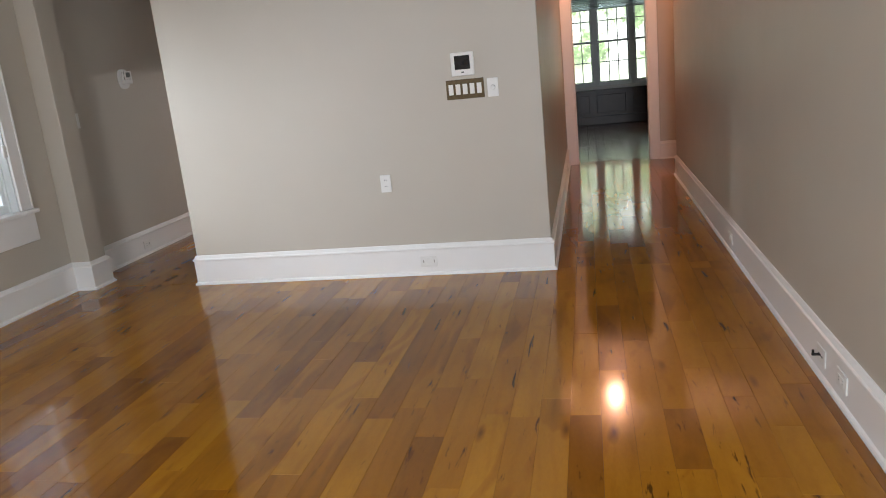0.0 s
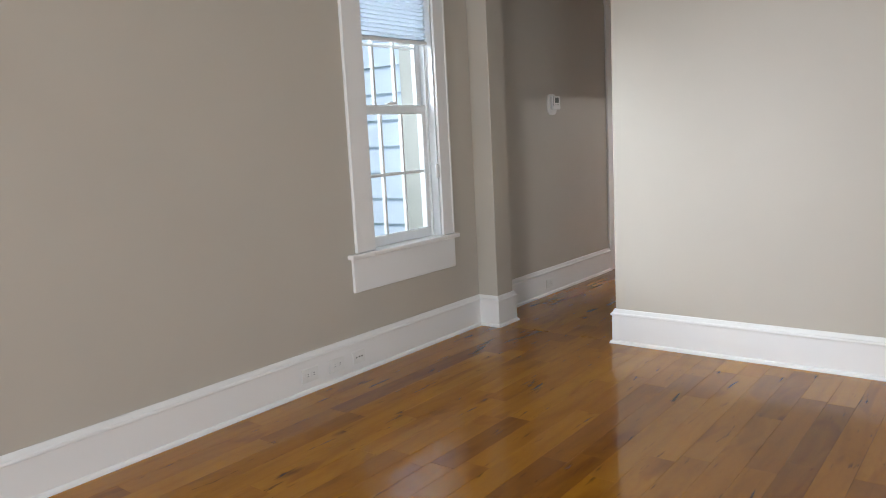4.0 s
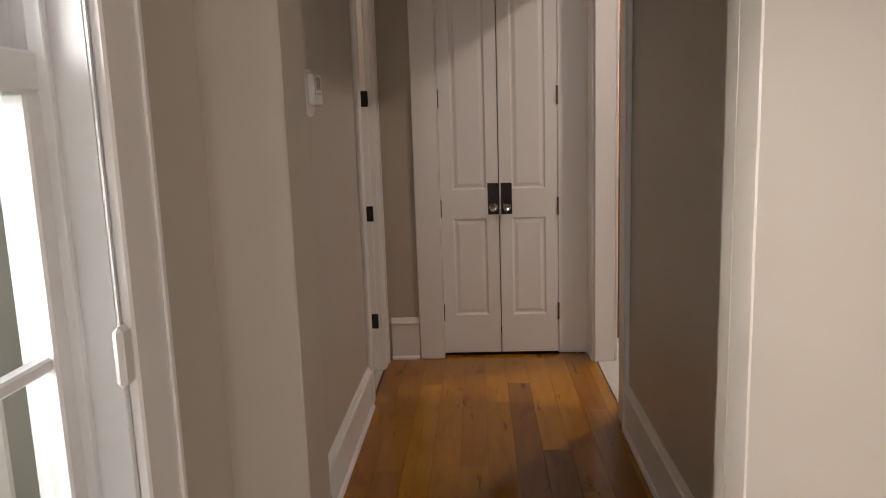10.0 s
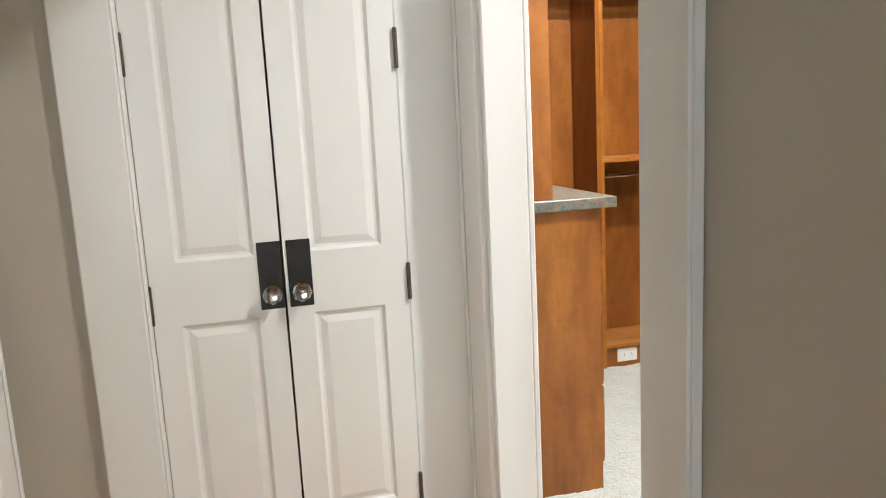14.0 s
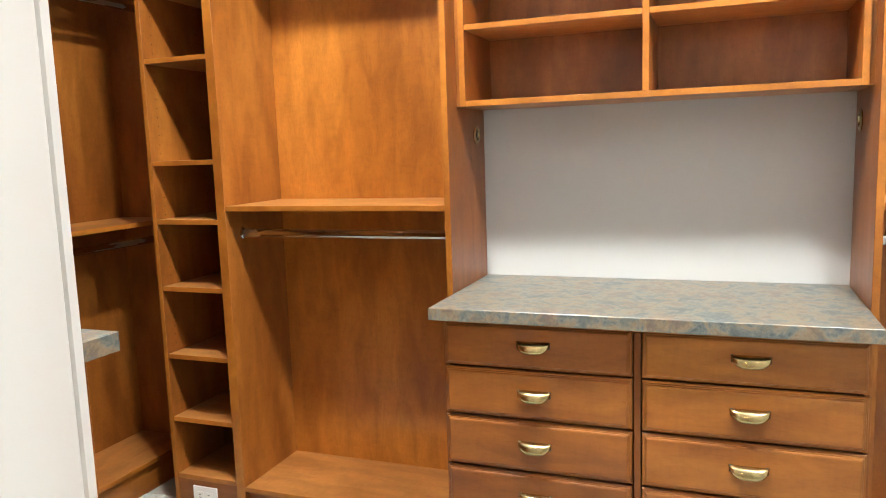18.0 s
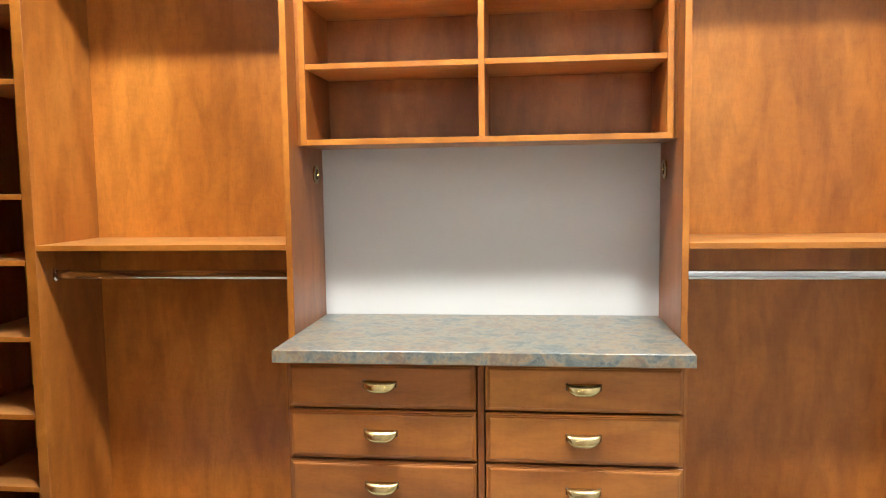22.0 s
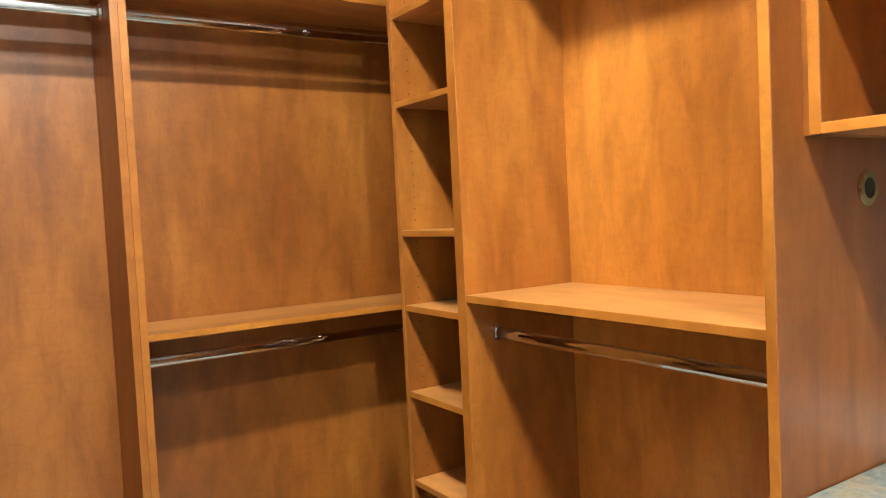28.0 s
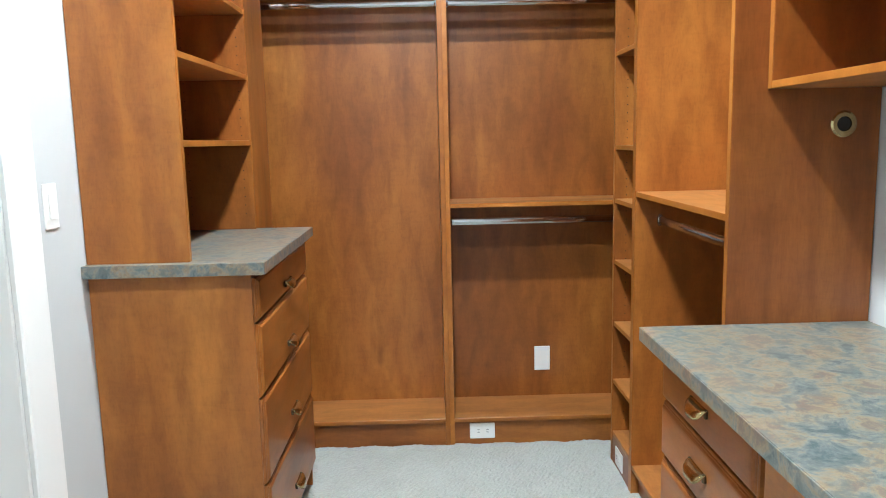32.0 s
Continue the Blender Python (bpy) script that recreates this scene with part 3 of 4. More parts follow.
bath_floor = setting("floor_bathroom", boxes((-5.0, HL - 0.002, 7.26, 9.0, -0.05, -0.004)), GROUT, "grey grouted bathroom floor bed", "floor")

# far room
FW = 15.0
setting("wall_far_room_side", boxes((-2.2, -2.1, 9.99, FW + 0.1, 0, 2.95), (4.0, 4.1, 9.99, FW + 0.1, 0, 2.95), (-2.1, 0.207, 9.99, 10.09, 0, 2.95), (2.02, 4.0, 9.99, 10.09, 0, 2.95), (0.207, 0.45, 9.99, 10.0, 0, 2.95)), WALL, "greige painted far room walls", "wall")
setting("ceiling_far_room", boxes((-2.2, 4.1, 9.99, FW + 0.2, 2.95, 3.05)), CEILING, "white painted ceiling of the far room", "ceiling")
setting("wall_far_room_north", wall_bm("y", FW, FW + 0.14, -2.1, 4.0, 0, 2.95, [(0.14, 2.13, 0.72, 2.36)]), WALL, "greige painted far room wall with a triple window", "wall")
bm = boxes((-2.1, 4.0, FW - 0.03, FW, 0, 0.64, 0.006), (-2.1, 4.0, FW - 0.05, FW, 0, 0.16, 0.006), (-2.1, 4.0, FW - 0.055, FW, 0.62, 0.66, 0.006))
for i in range(9):
    x = -2.0 + i * 0.68
    box(bm, x + 0.06, x + 0.6, FW - 0.045, FW - 0.03, 0.22, 0.56, 0.008)
setting("trim_far_wainscot", bm, DARK_WOOD, "dark mahogany panelled wainscot under the windows", "wainscot")
setting("trim_far_beam", boxes((-2.1, 4.0, FW - 0.16, FW, 2.4, 2.64, 0.01)), DARK_WOOD, "dark mahogany beam above the windows", "beam")


def window_unit(name, x0, x1, y, z0, z1, cols, rows_up, rows_low, group=""):
    """A double-hung window across y with muntins."""
    w = thing(name, "white double-hung window with small square panes", "window", ((x0 + x1) / 2, y, z0), group, "structure")
    part("window_frame", boxes((x0, x0 + 0.05, y - 0.02, y + 0.1, z0, z1), (x1 - 0.05, x1, y - 0.02, y + 0.1, z0, z1), (x0 + 0.05, x1 - 0.05, y - 0.02, y + 0.1, z0, z0 + 0.05), (x0 + 0.05, x1 - 0.05, y - 0.02, y + 0.1, z1 - 0.04, z1), bev=0.004), VINYL, w)
    mid = (z0 + z1) / 2
    for a, b, n, dy in ((z0 + 0.05, mid + 0.02, rows_low, 0.03), (mid - 0.02, z1 - 0.04, rows_up, 0.06)):
        xa, xb = x0 + 0.05, x1 - 0.05
        s = part("sash", boxes((xa, xb, y + dy, y + dy + 0.03, a, a + 0.04), (xa, xb, y + dy, y + dy + 0.03, b - 0.035, b), (xa, xa + 0.03, y + dy, y + dy + 0.03, a + 0.04, b - 0.035), (xb - 0.03, xb, y + dy, y + dy + 0.03, a + 0.04, b - 0.035), bev=0.003), VINYL, w)
        for i in range(1, cols):
            x = xa + 0.03 + (xb - xa - 0.06) * i / cols
            part("muntin", boxes((x - 0.009, x + 0.009, y + dy + 0.004, y + dy + 0.026, a + 0.04, b - 0.035)), VINYL, s)
        for i in range(1, n):
            z = a + 0.04 + (b - a - 0.075) * i / n
            part("muntin", boxes((xa + 0.03, xb - 0.03, y + dy + 0.005, y + dy + 0.025, z - 0.009, z + 0.009)), VINYL, s)
        g = part("pane", boxes((xa + 0.03, xb - 0.03, y + dy + 0.013, y + dy + 0.017, a + 0.04, b - 0.035)), GLASS, s)
        g.visible_shadow = False
    return w


for i, (a, b) in enumerate(((0.14, 0.79), (0.79, 1.47), (1.47, 2.13))):
    window_unit("window_far", a, b, FW + 0.01, 0.72, 2.36, 3, 2, 2, "far room windows")
for a, b in ((0.3, 1.4),):
    window_unit("window_south", a, b, -4.12, 0.7, 2.5, 3, 2, 2, "south windows")
setting("trim_far_window", boxes((0.06, 2.21, FW - 0.045, FW, 0.66, 0.72, 0.005), (0.06, 0.14, FW - 0.02, FW, 0.72, 2.4, 0.004), (2.13, 2.21, FW - 0.02, FW, 0.72, 2.4, 0.004)), TRIM, "white window sill and casing", "trim")
shade = thing("window_shade", "raised white pleated shades over the far windows", "window shade", (1.13, FW - 0.03, 2.14))
bm = bmesh.new()
prof = []
for i in range(13):
    prof.append((-0.028 if i % 2 else -0.008, 2.14 + i * 0.018))
rings(bm, [[(x, FW + d - 0.004, z) for d, z in prof] + [(x, FW - 0.002, z) for d, z in prof[::-1]] for x in (0.15, 2.12)])
part("pleated_fabric", bm, BLIND, shade)
part("bottom_rail", boxes((0.15, 2.12, FW - 0.034, FW - 0.004, 2.12, 2.14, 0.003)), VINYL, shade)

fan = thing("ceiling_fan", "dark ceiling fan hanging from the far room ceiling", "ceiling fan", (0.72, 12.6, 2.62))
bm = bmesh.new()
lathe(bm, (0.72, 12.6, 2.62), (0, 0, 1), [(0, 0.03), (0.0, 0.08), (0.05, 0.1), (0.1, 0.09), (0.12, 0.03), (0.3, 0.02), (0.31, 0.06), (0.33, 0.06)])
part("motor", bm, BLACK, fan)
for i in range(5):
    a = i * 2 * math.pi / 5 + 0.3
    bm = bmesh.new()
    box(bm, 0.09, 0.6, -0.06, 0.06, -0.005, 0.005, 0.003)
    bmesh.ops.transform(bm, matrix=Matrix.Translation((0.72, 12.6, 2.68)) @ Matrix.Rotation(a, 4, "Z") @ Matrix.Rotation(0.2, 4, "X"), verts=bm.verts)
    part("blade", bm, DARK_WOOD, fan)

# outdoors
setting("ground", boxes((-120, 120, -120, 120, -0.6, -0.35)), LAWN, "green lawn round the house", "ground")
setting("backdrop_garden", boxes((-16, 18, 27, 27.1, -0.35, 12)), GARDEN, "glowing backdrop of a bright leafy garden in the distance", "backdrop")
side = setting("wall_neighbour", boxes((-7.0, -3.95, 5.12, 5.2, -0.35, 6)), EXT_TRIM, "outside wall clad in pale blue lap siding", "wall")
for i in range(31):
    z = -0.3 + i * 0.2
    bm = bmesh.new()
    rings(bm, [[(x, 5.12, z), (x, 5.085, z), (x, 5.1, z + 0.218), (x, 5.12, z + 0.218)] for x in (-7.0, -3.97)])
    part("siding_board", bm, SIDING, side)
bm = boxes((-3.97, -3.81, 5.05, 5.18, -0.35, 6, 0.006), (-3.81, -3.49, 5.16, 5.2, -0.35, 6), (-3.98, -3.49, 5.02, 5.05, 0.2, 0.34, 0.006), (-3.99, -3.49, 4.99, 5.05, 0.34, 0.375, 0.006), (-3.85, -3.49, 5.05, 5.16, 0.2, 0.37))
for i in range(5):
    box(bm, -3.795 + i * 0.062, -3.74 + i * 0.062, 5.148, 5.16, -0.35, 6, 0.006)
setting("trim_outside_corner", bm, EXT_TRIM, "white outside corner board and beaded panelling", "trim")

# ---- window in the living room ----
WX = XL
w1 = thing("window_1", "white double-hung window with muntins and wide casing", "window", (WX, 4.28, 0.69), kind="structure")
part("casing", boxes((WX, WX + 0.02, 3.835, 3.997, 0.705, 2.38), (WX, WX + 0.02, 4.655, 4.77, 0.705, 2.38), (WX, WX + 0.024, 3.825, 4.78, 2.38, 2.52), (WX, WX + 0.045, 3.81, 4.795, 2.52, 2.545),
                     (WX + 0.02, WX + 0.026, 3.835, 3.851, 0.705, 2.38), (WX + 0.02, WX + 0.026, 4.754, 4.77, 0.705, 2.38), bev=0.004), TRIM, w1)
part("window_sill", boxes((WX - 0.11, WX + 0.05, 3.955, 4.655, 0.675, 0.702), (WX, WX + 0.05, 3.772, 3.955, 0.675, 0.702), (WX, WX + 0.05, 4.655, 4.795, 0.675, 0.702), bev=0.005), TRIM, w1)
part("apron", boxes((WX, WX + 0.02, 3.80, 4.772, 0.475, 0.675), bev=0.004), TRIM, w1)
part("jamb", boxes((WX - 0.15, WX, 3.95, 3.965, 0.70, 2.36), (WX - 0.15, WX, 4.645, 4.66, 0.70, 2.36), (WX - 0.15, WX, 3.965, 4.645, 2.345, 2.36), (WX - 0.06, WX, 3.965, 4.0, 0.702, 2.345), (WX - 0.075, WX - 0.05, 4.63, 4.645, 0.7, 2.345), bev=0.002), VINYL, w1)
for z0, z1, dx in ((0.702, 1.56, -0.1), (1.505, 2.345, -0.135)):
    ya, yb, x0 = 3.965, 4.645, WX + dx
    bot = 0.062 if dx == -0.1 else 0.05
    sash = part("sash", boxes((x0, x0 + 0.035, ya, yb, z0, z0 + bot), (x0, x0 + 0.035, ya, yb, z1 - 0.055, z1), (x0, x0 + 0.035, ya, ya + 0.05, z0 + bot, z1 - 0.055), (x0, x0 + 0.035, yb - 0.05, yb, z0 + bot, z1 - 0.055), bev=0.004), VINYL, w1)
    za, zb = z0 + bot, z1 - 0.055
    for i in (1, 2):
        y = ya + 0.05 + (yb - ya - 0.1) * i / 3
        part("muntin", boxes((x0 + 0.004, x0 + 0.031, y - 0.01, y + 0.01, za, zb), bev=0.004), VINYL, sash)
    zm = (za + zb) / 2
    part("muntin", boxes((x0 + 0.005, x0 + 0.03, ya + 0.05, yb - 0.05, zm - 0.01, zm + 0.01), bev=0.004), VINYL, sash)
    pane = part("pane", boxes((x0 + 0.015, x0 + 0.019, ya + 0.05, yb - 0.05, za, zb)), GLASS, sash)
    pane.visible_shadow = False
part("sash_lock", boxes((WX - 0.065, WX - 0.035, 4.24, 4.32, 1.56, 1.572), (WX - 0.06, WX - 0.045, 4.27, 4.33, 1.572, 1.58), bev=0.003), VINYL, w1)
blind = thing("cellular_shade", "raised white cellular window shade", "window shade", (WX - 0.03, 4.28, 1.94))
bm = bmesh.new()
prof = [(-0.02 if i % 2 else 0.012, 1.955 + i * 0.0125) for i in range(32)]
rings(bm, [[(WX - 0.03 + d, y, z) for d, z in prof] + [(WX - 0.06, y, z) for d, z in prof[::-1]] for y in (3.985, 4.625)])
part("pleated_fabric", bm, BLIND, blind)
part("bottom_rail", boxes((WX - 0.055, WX - 0.015, 3.982, 4.628, 1.935, 1.955), bev=0.004), VINYL, blind)
part("cord", boxes((WX + 0.004, WX + 0.007, 4.638, 4.641, 1.16, 2.36)), VINYL, blind)
part("cord_tensioner", boxes((WX + 0.0, WX + 0.016, 4.620, 4.656, 1.085, 1.175), bev=0.007), PLASTIC, blind)


# ---- doors ----
def raised_panel(bm, x0, x1, z0, z1, y, depth):
    """A raised field inside a recess, facing -y, with its face at y."""
    steps = [(0.0, depth), (0.009, depth + 0.009), (0.016, depth + 0.01), (0.036, depth + 0.004)]
    loops = [[(x0 + i, y + d, z0 + i), (x1 - i, y + d, z0 + i), (x1 - i, y + d, z1 - i), (x0 + i, y + d, z1 - i)] for i, d in steps]
    vs = [[bm.verts.new(p) for p in loop] for loop in loops]
    for a, b in zip(vs, vs[1:]):
        for i in range(4):
            bm.faces.new([a[i], a[(i + 1) % 4], b[(i + 1) % 4], b[i]])
    bm.faces.new(vs[-1])


def panel_door(door, x0, x1, y, z0, z1, stile):
    """A two-panel door leaf facing -y."""
    t = 0.035
    za, zb, zc, zd = z0 + 0.24, z0 + 0.845, z0 + 1.02, z1 - 0.14
    bm = boxes((x0, x0 + stile, y, y + t, z0, z1), (x1 - stile, x1, y, y + t, z0, z1), (x0 + stile, x1 - stile, y, y + t, z0, za), (x0 + stile, x1 - stile, y, y + t, zb, zc), (x0 + stile, x1 - stile, y, y + t, zd, z1),
               (x0 + stile, x1 - stile, y + 0.02, y + t - 0.004, za, zb), (x0 + stile, x1 - stile, y + 0.02, y + t - 0.004, zc, zd))
    leaf = part("leaf", bm, TRIM, door)
    for a, b in ((za, zb), (zc, zd)):
        bm = bmesh.new()
        raised_panel(bm, x0 + stile, x1 - stile, a, b, y, 0.0)
        part("panel", bm, TRIM, leaf)
    return leaf


def crystal_knob(door, x, y, z):
    pl = part("knob_plate", boxes((x - 0.033, x + 0.033, y - 0.004, y, z - 0.115, z + 0.075), bev=0.002), BLACK, door, "black rectangular knob plate")
    bm = bmesh.new()
    lathe(bm, (x, y - 0.004, z - 0.068), (0, -1, 0), [(0, 0.02), (0.006, 0.02), (0.01, 0.011), (0.02, 0.011)], 16)
    part("knob_shank", bm, STEEL, pl)
    bm = bmesh.new()
    lathe(bm, (x, y - 0.0225, z - 0.068), (0, -1, 0), [(0, 0.021), (0.002, 0.02)], 16)
    part("foil_disc", bm, CHROME, pl)
    bm = bmesh.new()
    lathe(bm, (x, y - 0.022, z - 0.068), (0, -1, 0), [(0, 0.014), (0.006, 0.024), (0.016, 0.028), (0.026, 0.024), (0.032, 0.012)], 8)
    part("crystal_knob", bm, CRYSTAL, pl, "faceted clear crystal knob")


def door_hinge(door, x, y, z, r=0.0065):
    bm = bmesh.new()
    lathe(bm, (x, y, z - 0.055), (0, 0, 1), [(0, 0.004), (0.003, r), (0.107, r), (0.11, 0.004)], 10)
    part("hinge", bm, PEWTER, door)


for i, (a, b) in enumerate(((-3.043, -2.690), (-2.686, -2.335))):
    d = thing("closet_double_door", "closed narrow white two-panel door with a crystal knob", "door", ((a + b) / 2, 8.125, 0), "double doors at the hall end")
    panel_door(d, a + 0.0012, b - 0.0012, 8.122, 0.021, 2.44, 0.072)
    crystal_knob(d, (b - 0.033) if i == 0 else (a + 0.043), 8.122, 1.003)
    for z in (0.28, 0.93, 1.587, 2.24):
        door_hinge(d, a if i == 0 else b, 8.116, z)

bath = thing("bathroom_door", "open white panelled door inside the bathroom", "door", (-3.53, 7.85, 0))
bath.rotation_euler = (0, 0, radians(-8))
ORIGIN[bath] = Vector((0, 0, 0))
panel_door(bath, -0.43, 0.0, -0.02, 0.012, 2.42, 0.09)
for z in (0.316, 0.954, 1.604, 2.26):
    part("hinge", boxes((HL - 0.056, HL - 0.014, 7.851, 7.867, z - 0.058, z + 0.036, 0.0075)), BLACK, bpy.data.objects["trim_bath_jamb"], "black butt hinge leaf")


# ---- plates, switches and panels ----
def plate(name, label, category, c, normal, w, h, kind="outlet", mat=None, up=True):
    """A wall plate centred at c on a wall with the given outward normal ('x+','x-','y-'). kind: outlet, switch, blank, dimmer."""
    mat = mat or PLASTIC
    ob = thing(name, label, category, c)
    ax, sgn = normal[0], (1 if normal[1] == "+" else -1)

    def slab(u0, u1, v0, v1, d0, d1, bev=0.0):
        bm = bmesh.new()
        if ax == "x":
            box(bm, c[0] + sgn * d0, c[0] + sgn * d1, c[1] + u0, c[1] + u1, c[2] + v0, c[2] + v1, bev)
        else:
            box(bm, c[0] + u0, c[0] + u1, c[1] + sgn * d0, c[1] + sgn * d1, c[2] + v0, c[2] + v1, bev)
        return bm

    part("cover_plate", slab(-w / 2, w / 2, -h / 2, h / 2, 0, 0.006, 0.0025), mat, ob)
    if kind == "outlet":
        wide = w > h
        for s in (-1, 1):
            cu, cv = (s * 0.021, 0) if wide else (0, s * 0.021)
            a, b = (0.015, 0.017) if wide else (0.017, 0.015)
            sock = part("socket", slab(cu - a, cu + a, cv - b, cv + b, 0.006, 0.0078, 0.0006), mat, ob)
            for k in (-1, 1):
                ou, ov = (0, k * 0.006) if wide else (k * 0.006, 0)
                su, sv = (0.005, 0.0014) if wide else (0.0014, 0.005)
                part("slot", slab(cu + ou - su + (0.003 if wide else 0), cu + ou + su + (0.003 if wide else 0), cv + ov - sv + (0 if wide else 0.003), cv + ov + sv + (0 if wide else 0.003), 0.0078, 0.0081), DARK_SLOT, sock)
    elif kind == "switch":
        part("rocker", slab(-0.016, 0.016, -0.033, 0.033, 0.006, 0.0105, 0.002), mat, ob)
    elif kind == "dimmer":
        bm = bmesh.new()
        n = (sgn, 0, 0) if ax == "x" else (0, sgn, 0)
        lathe(bm, (c[0] + n[0] * 0.006, c[1] + n[1] * 0.006, c[2]), n, [(0, 0.017), (0.012, 0.015), (0.018, 0.0145), (0.02, 0.012)], 20)
        part("knob", bm, mat, ob)
    elif kind == "jack":
        for u in (-0.022, 0.0, 0.022):
            part("jack", slab(u - 0.005, u + 0.005, -0.005, 0.005, 0.006, 0.0075, 0.001), DARK_SLOT, ob)
    elif kind == "round":
        bm = bmesh.new()
        n = (0, sgn, 0)
        lathe(bm, (c[0], c[1] + sgn * 0.006, c[2]), n, [(0, 0.03), (0.003, 0.029), (0.0035, 0.024), (0.002, 0.023)], 24)
        part("round_cover", bm, mat, ob)
        for s in (-1, 1):
            part("slot", slab(s * 0.038 - 0.003, s * 0.038 + 0.003, -0.01, 0.01, 0.006, 0.0075), GROUT, ob)
    return ob


bx = XL + 0.018
for i, (y, k) in enumerate(((3.41, "outlet"), (3.61, "outlet"), (3.79, "jack"))):
    plate("wall_jack" if k == "jack" else "outlet", "white jack plate in the tall baseboard" if k == "jack" else "white outlet plate set in the tall baseboard", "outlet", (bx, y, 0.1), "x+", 0.118 if k == "outlet" else 0.1, 0.078, k)
plate("outlet", "white duplex outlet on the greige wall", "outlet", (-0.771, YB, 0.66), "y-", 0.074, 0.12, "outlet")
plate("round_outlet", "white floor-style outlet in the baseboard", "outlet", (-0.521, YB - 0.018, 0.1), "y-", 0.118, 0.078, "round")
plate("dimmer_switch", "white rotary dimmer switch", "switch", (0.018, YB, 1.24), "y-", 0.072, 0.12, "dimmer")
plate("outlet", "white outlet plate set in the hall baseboard", "outlet", (HL + 0.018, 6.13, 0.095), "x+", 0.11, 0.074, "outlet")
plate("light_switch", "white rocker light switch on the hall wall", "switch", (HL, 5.54, 1.262), "x+", 0.075, 0.12, "switch")
jack = plate("wall_jack", "white jack plate with a black cable end in the baseboard", "outlet", (XR - 0.018, 3.25, 0.1), "x-", 0.11, 0.076, "jack")
bm = bmesh.new()
lathe(bm, (XR - 0.024, 3.262, 0.1), (-1, 0, 0), [(0, 0.006), (0.03, 0.006), (0.031, 0.004)], 10)
lathe(bm, (XR - 0.05, 3.262, 0.1), (0, 0, 1), [(-0.004, 0.005), (0.02, 0.005), (0.021, 0.003)], 10)
part("cable_hook", bm, BLACK, jack, "short black cable end")
plate("outlet", "white outlet plate set in the baseboard", "outlet", (XR - 0.018, 2.99, 0.105), "x-", 0.115, 0.076, "outlet")
plate("outlet", "white outlet plate set in the baseboard", "outlet", (XR - 0.018, 5.27, 0.1), "x-", 0.11, 0.074, "outlet")
plate("outlet", "white outlet plate set in the baseboard", "outlet", (XR - 0.018, 8.3, 0.1), "x-", 0.11, 0.074, "outlet")
plate("outlet", "white outlet plate set in the corridor baseboard", "outlet", (0.345, 8.9, 0.1), "x+", 0.11, 0.074, "outlet")

gang = thing("switch_bank", "antique brass plate with five white switches", "switch", (-0.163, YB, 1.244))
part("cover_plate", boxes((-0.288, -0.039, YB - 0.005, YB, 1.182, 1.307), bev=0.002), AGED_BRASS, gang, "antique brass cover plate")
for i in range(5):
    x = -0.256 + i * 0.0465
    r = part("rocker", boxes((x - 0.0155, x + 0.0155, YB - 0.0095, YB - 0.005, 1.211, 1.278), bev=0.0015), PLASTIC, gang)
    if i > 2:
        for k in (-1, 1):
            part("button", boxes((x - 0.009, x + 0.009, YB - 0.0115, YB - 0.0095, 1.244 + k * 0.017 - 0.009, 1.244 + k * 0.017 + 0.009), bev=0.001), PLASTIC, r)

alarm = thing("control_panel", "white wall control panel with a dark screen", "control panel", (-0.166, YB, 1.403))
part("housing", boxes((-0.241, -0.091, YB - 0.022, YB, 1.33, 1.478), bev=0.004), PLASTIC, alarm)
part("screen", boxes((-0.216, -0.116, YB - 0.0235, YB - 0.022, 1.37, 1.457)), SCREEN, alarm, "dark glass screen")
part("button", boxes((-0.176, -0.157, YB - 0.0235, YB - 0.022, 1.348, 1.356)), DARK_SLOT, alarm)

th = thing("thermostat", "white wall thermostat with a small grey display", "thermostat", (HL, 6.3, 1.57))
bm = bmesh.new()
oval = []
for k in range(40):
    u = 2 * math.pi * k / 40
    cu, su = math.cos(u), math.sin(u)
    oval.append((6.285 + 0.08 * math.copysign(abs(cu) ** 0.6, cu), 1.566 + 0.085 * math.copysign(abs(su) ** 0.75, su)))
rings(bm, [[(HL + d, 6.285 + (y - 6.285) * f, 1.566 + (z - 1.566) * f) for y, z in oval] for d, f in ((0.0, 1.0), (0.005, 1.0), (0.008, 0.95))])
part("back_plate", bm, PLASTIC, th, "oval white back plate")
part("housing", boxes((HL + 0.008, HL + 0.034, 6.245, 6.375, 1.522, 1.632), bev=0.006), PLASTIC, th)
part("flap", boxes((HL + 0.034, HL + 0.0365, 6.252, 6.368, 1.526, 1.552), bev=0.001), PLASTIC, th)
part("display", boxes((HL + 0.034, HL + 0.0352, 6.285, 6.345, 1.577, 1.62)), plain("grey_lcd", (0.2, 0.22, 0.2), 0.2), th, "grey display")
for i in range(3):
    part("button", boxes((HL + 0.034, HL + 0.0358, 6.29 + i * 0.022, 6.304 + i * 0.022, 1.559, 1.565), bev=0.0005), STEEL, th)
for i in range(12):
    part("vent_slot", boxes((HL + 0.034, HL + 0.0348, 6.251, 6.262, 1.556 + i * 0.0062, 1.559 + i * 0.0062)), DARK_SLOT, th)

corridor_fixture = thing("corridor_ceiling_lamp", "round ceiling lamp in the corridor", "ceiling lamp", (0.78, 9.05, H - 0.04))
bm = bmesh.new()
lathe(bm, (0.78, 9.05, H), (0, 0, -1), [(0, 0.11), (0.02, 0.12), (0.035, 0.1)], 28)
part("ceiling_plate", bm, BRASS, corridor_fixture)

# ---- the walk-in closet ----
T = 0.019                    # board thickness
EF, EB = -0.29, CE - 0.003   # front of the east units and the wall behind them
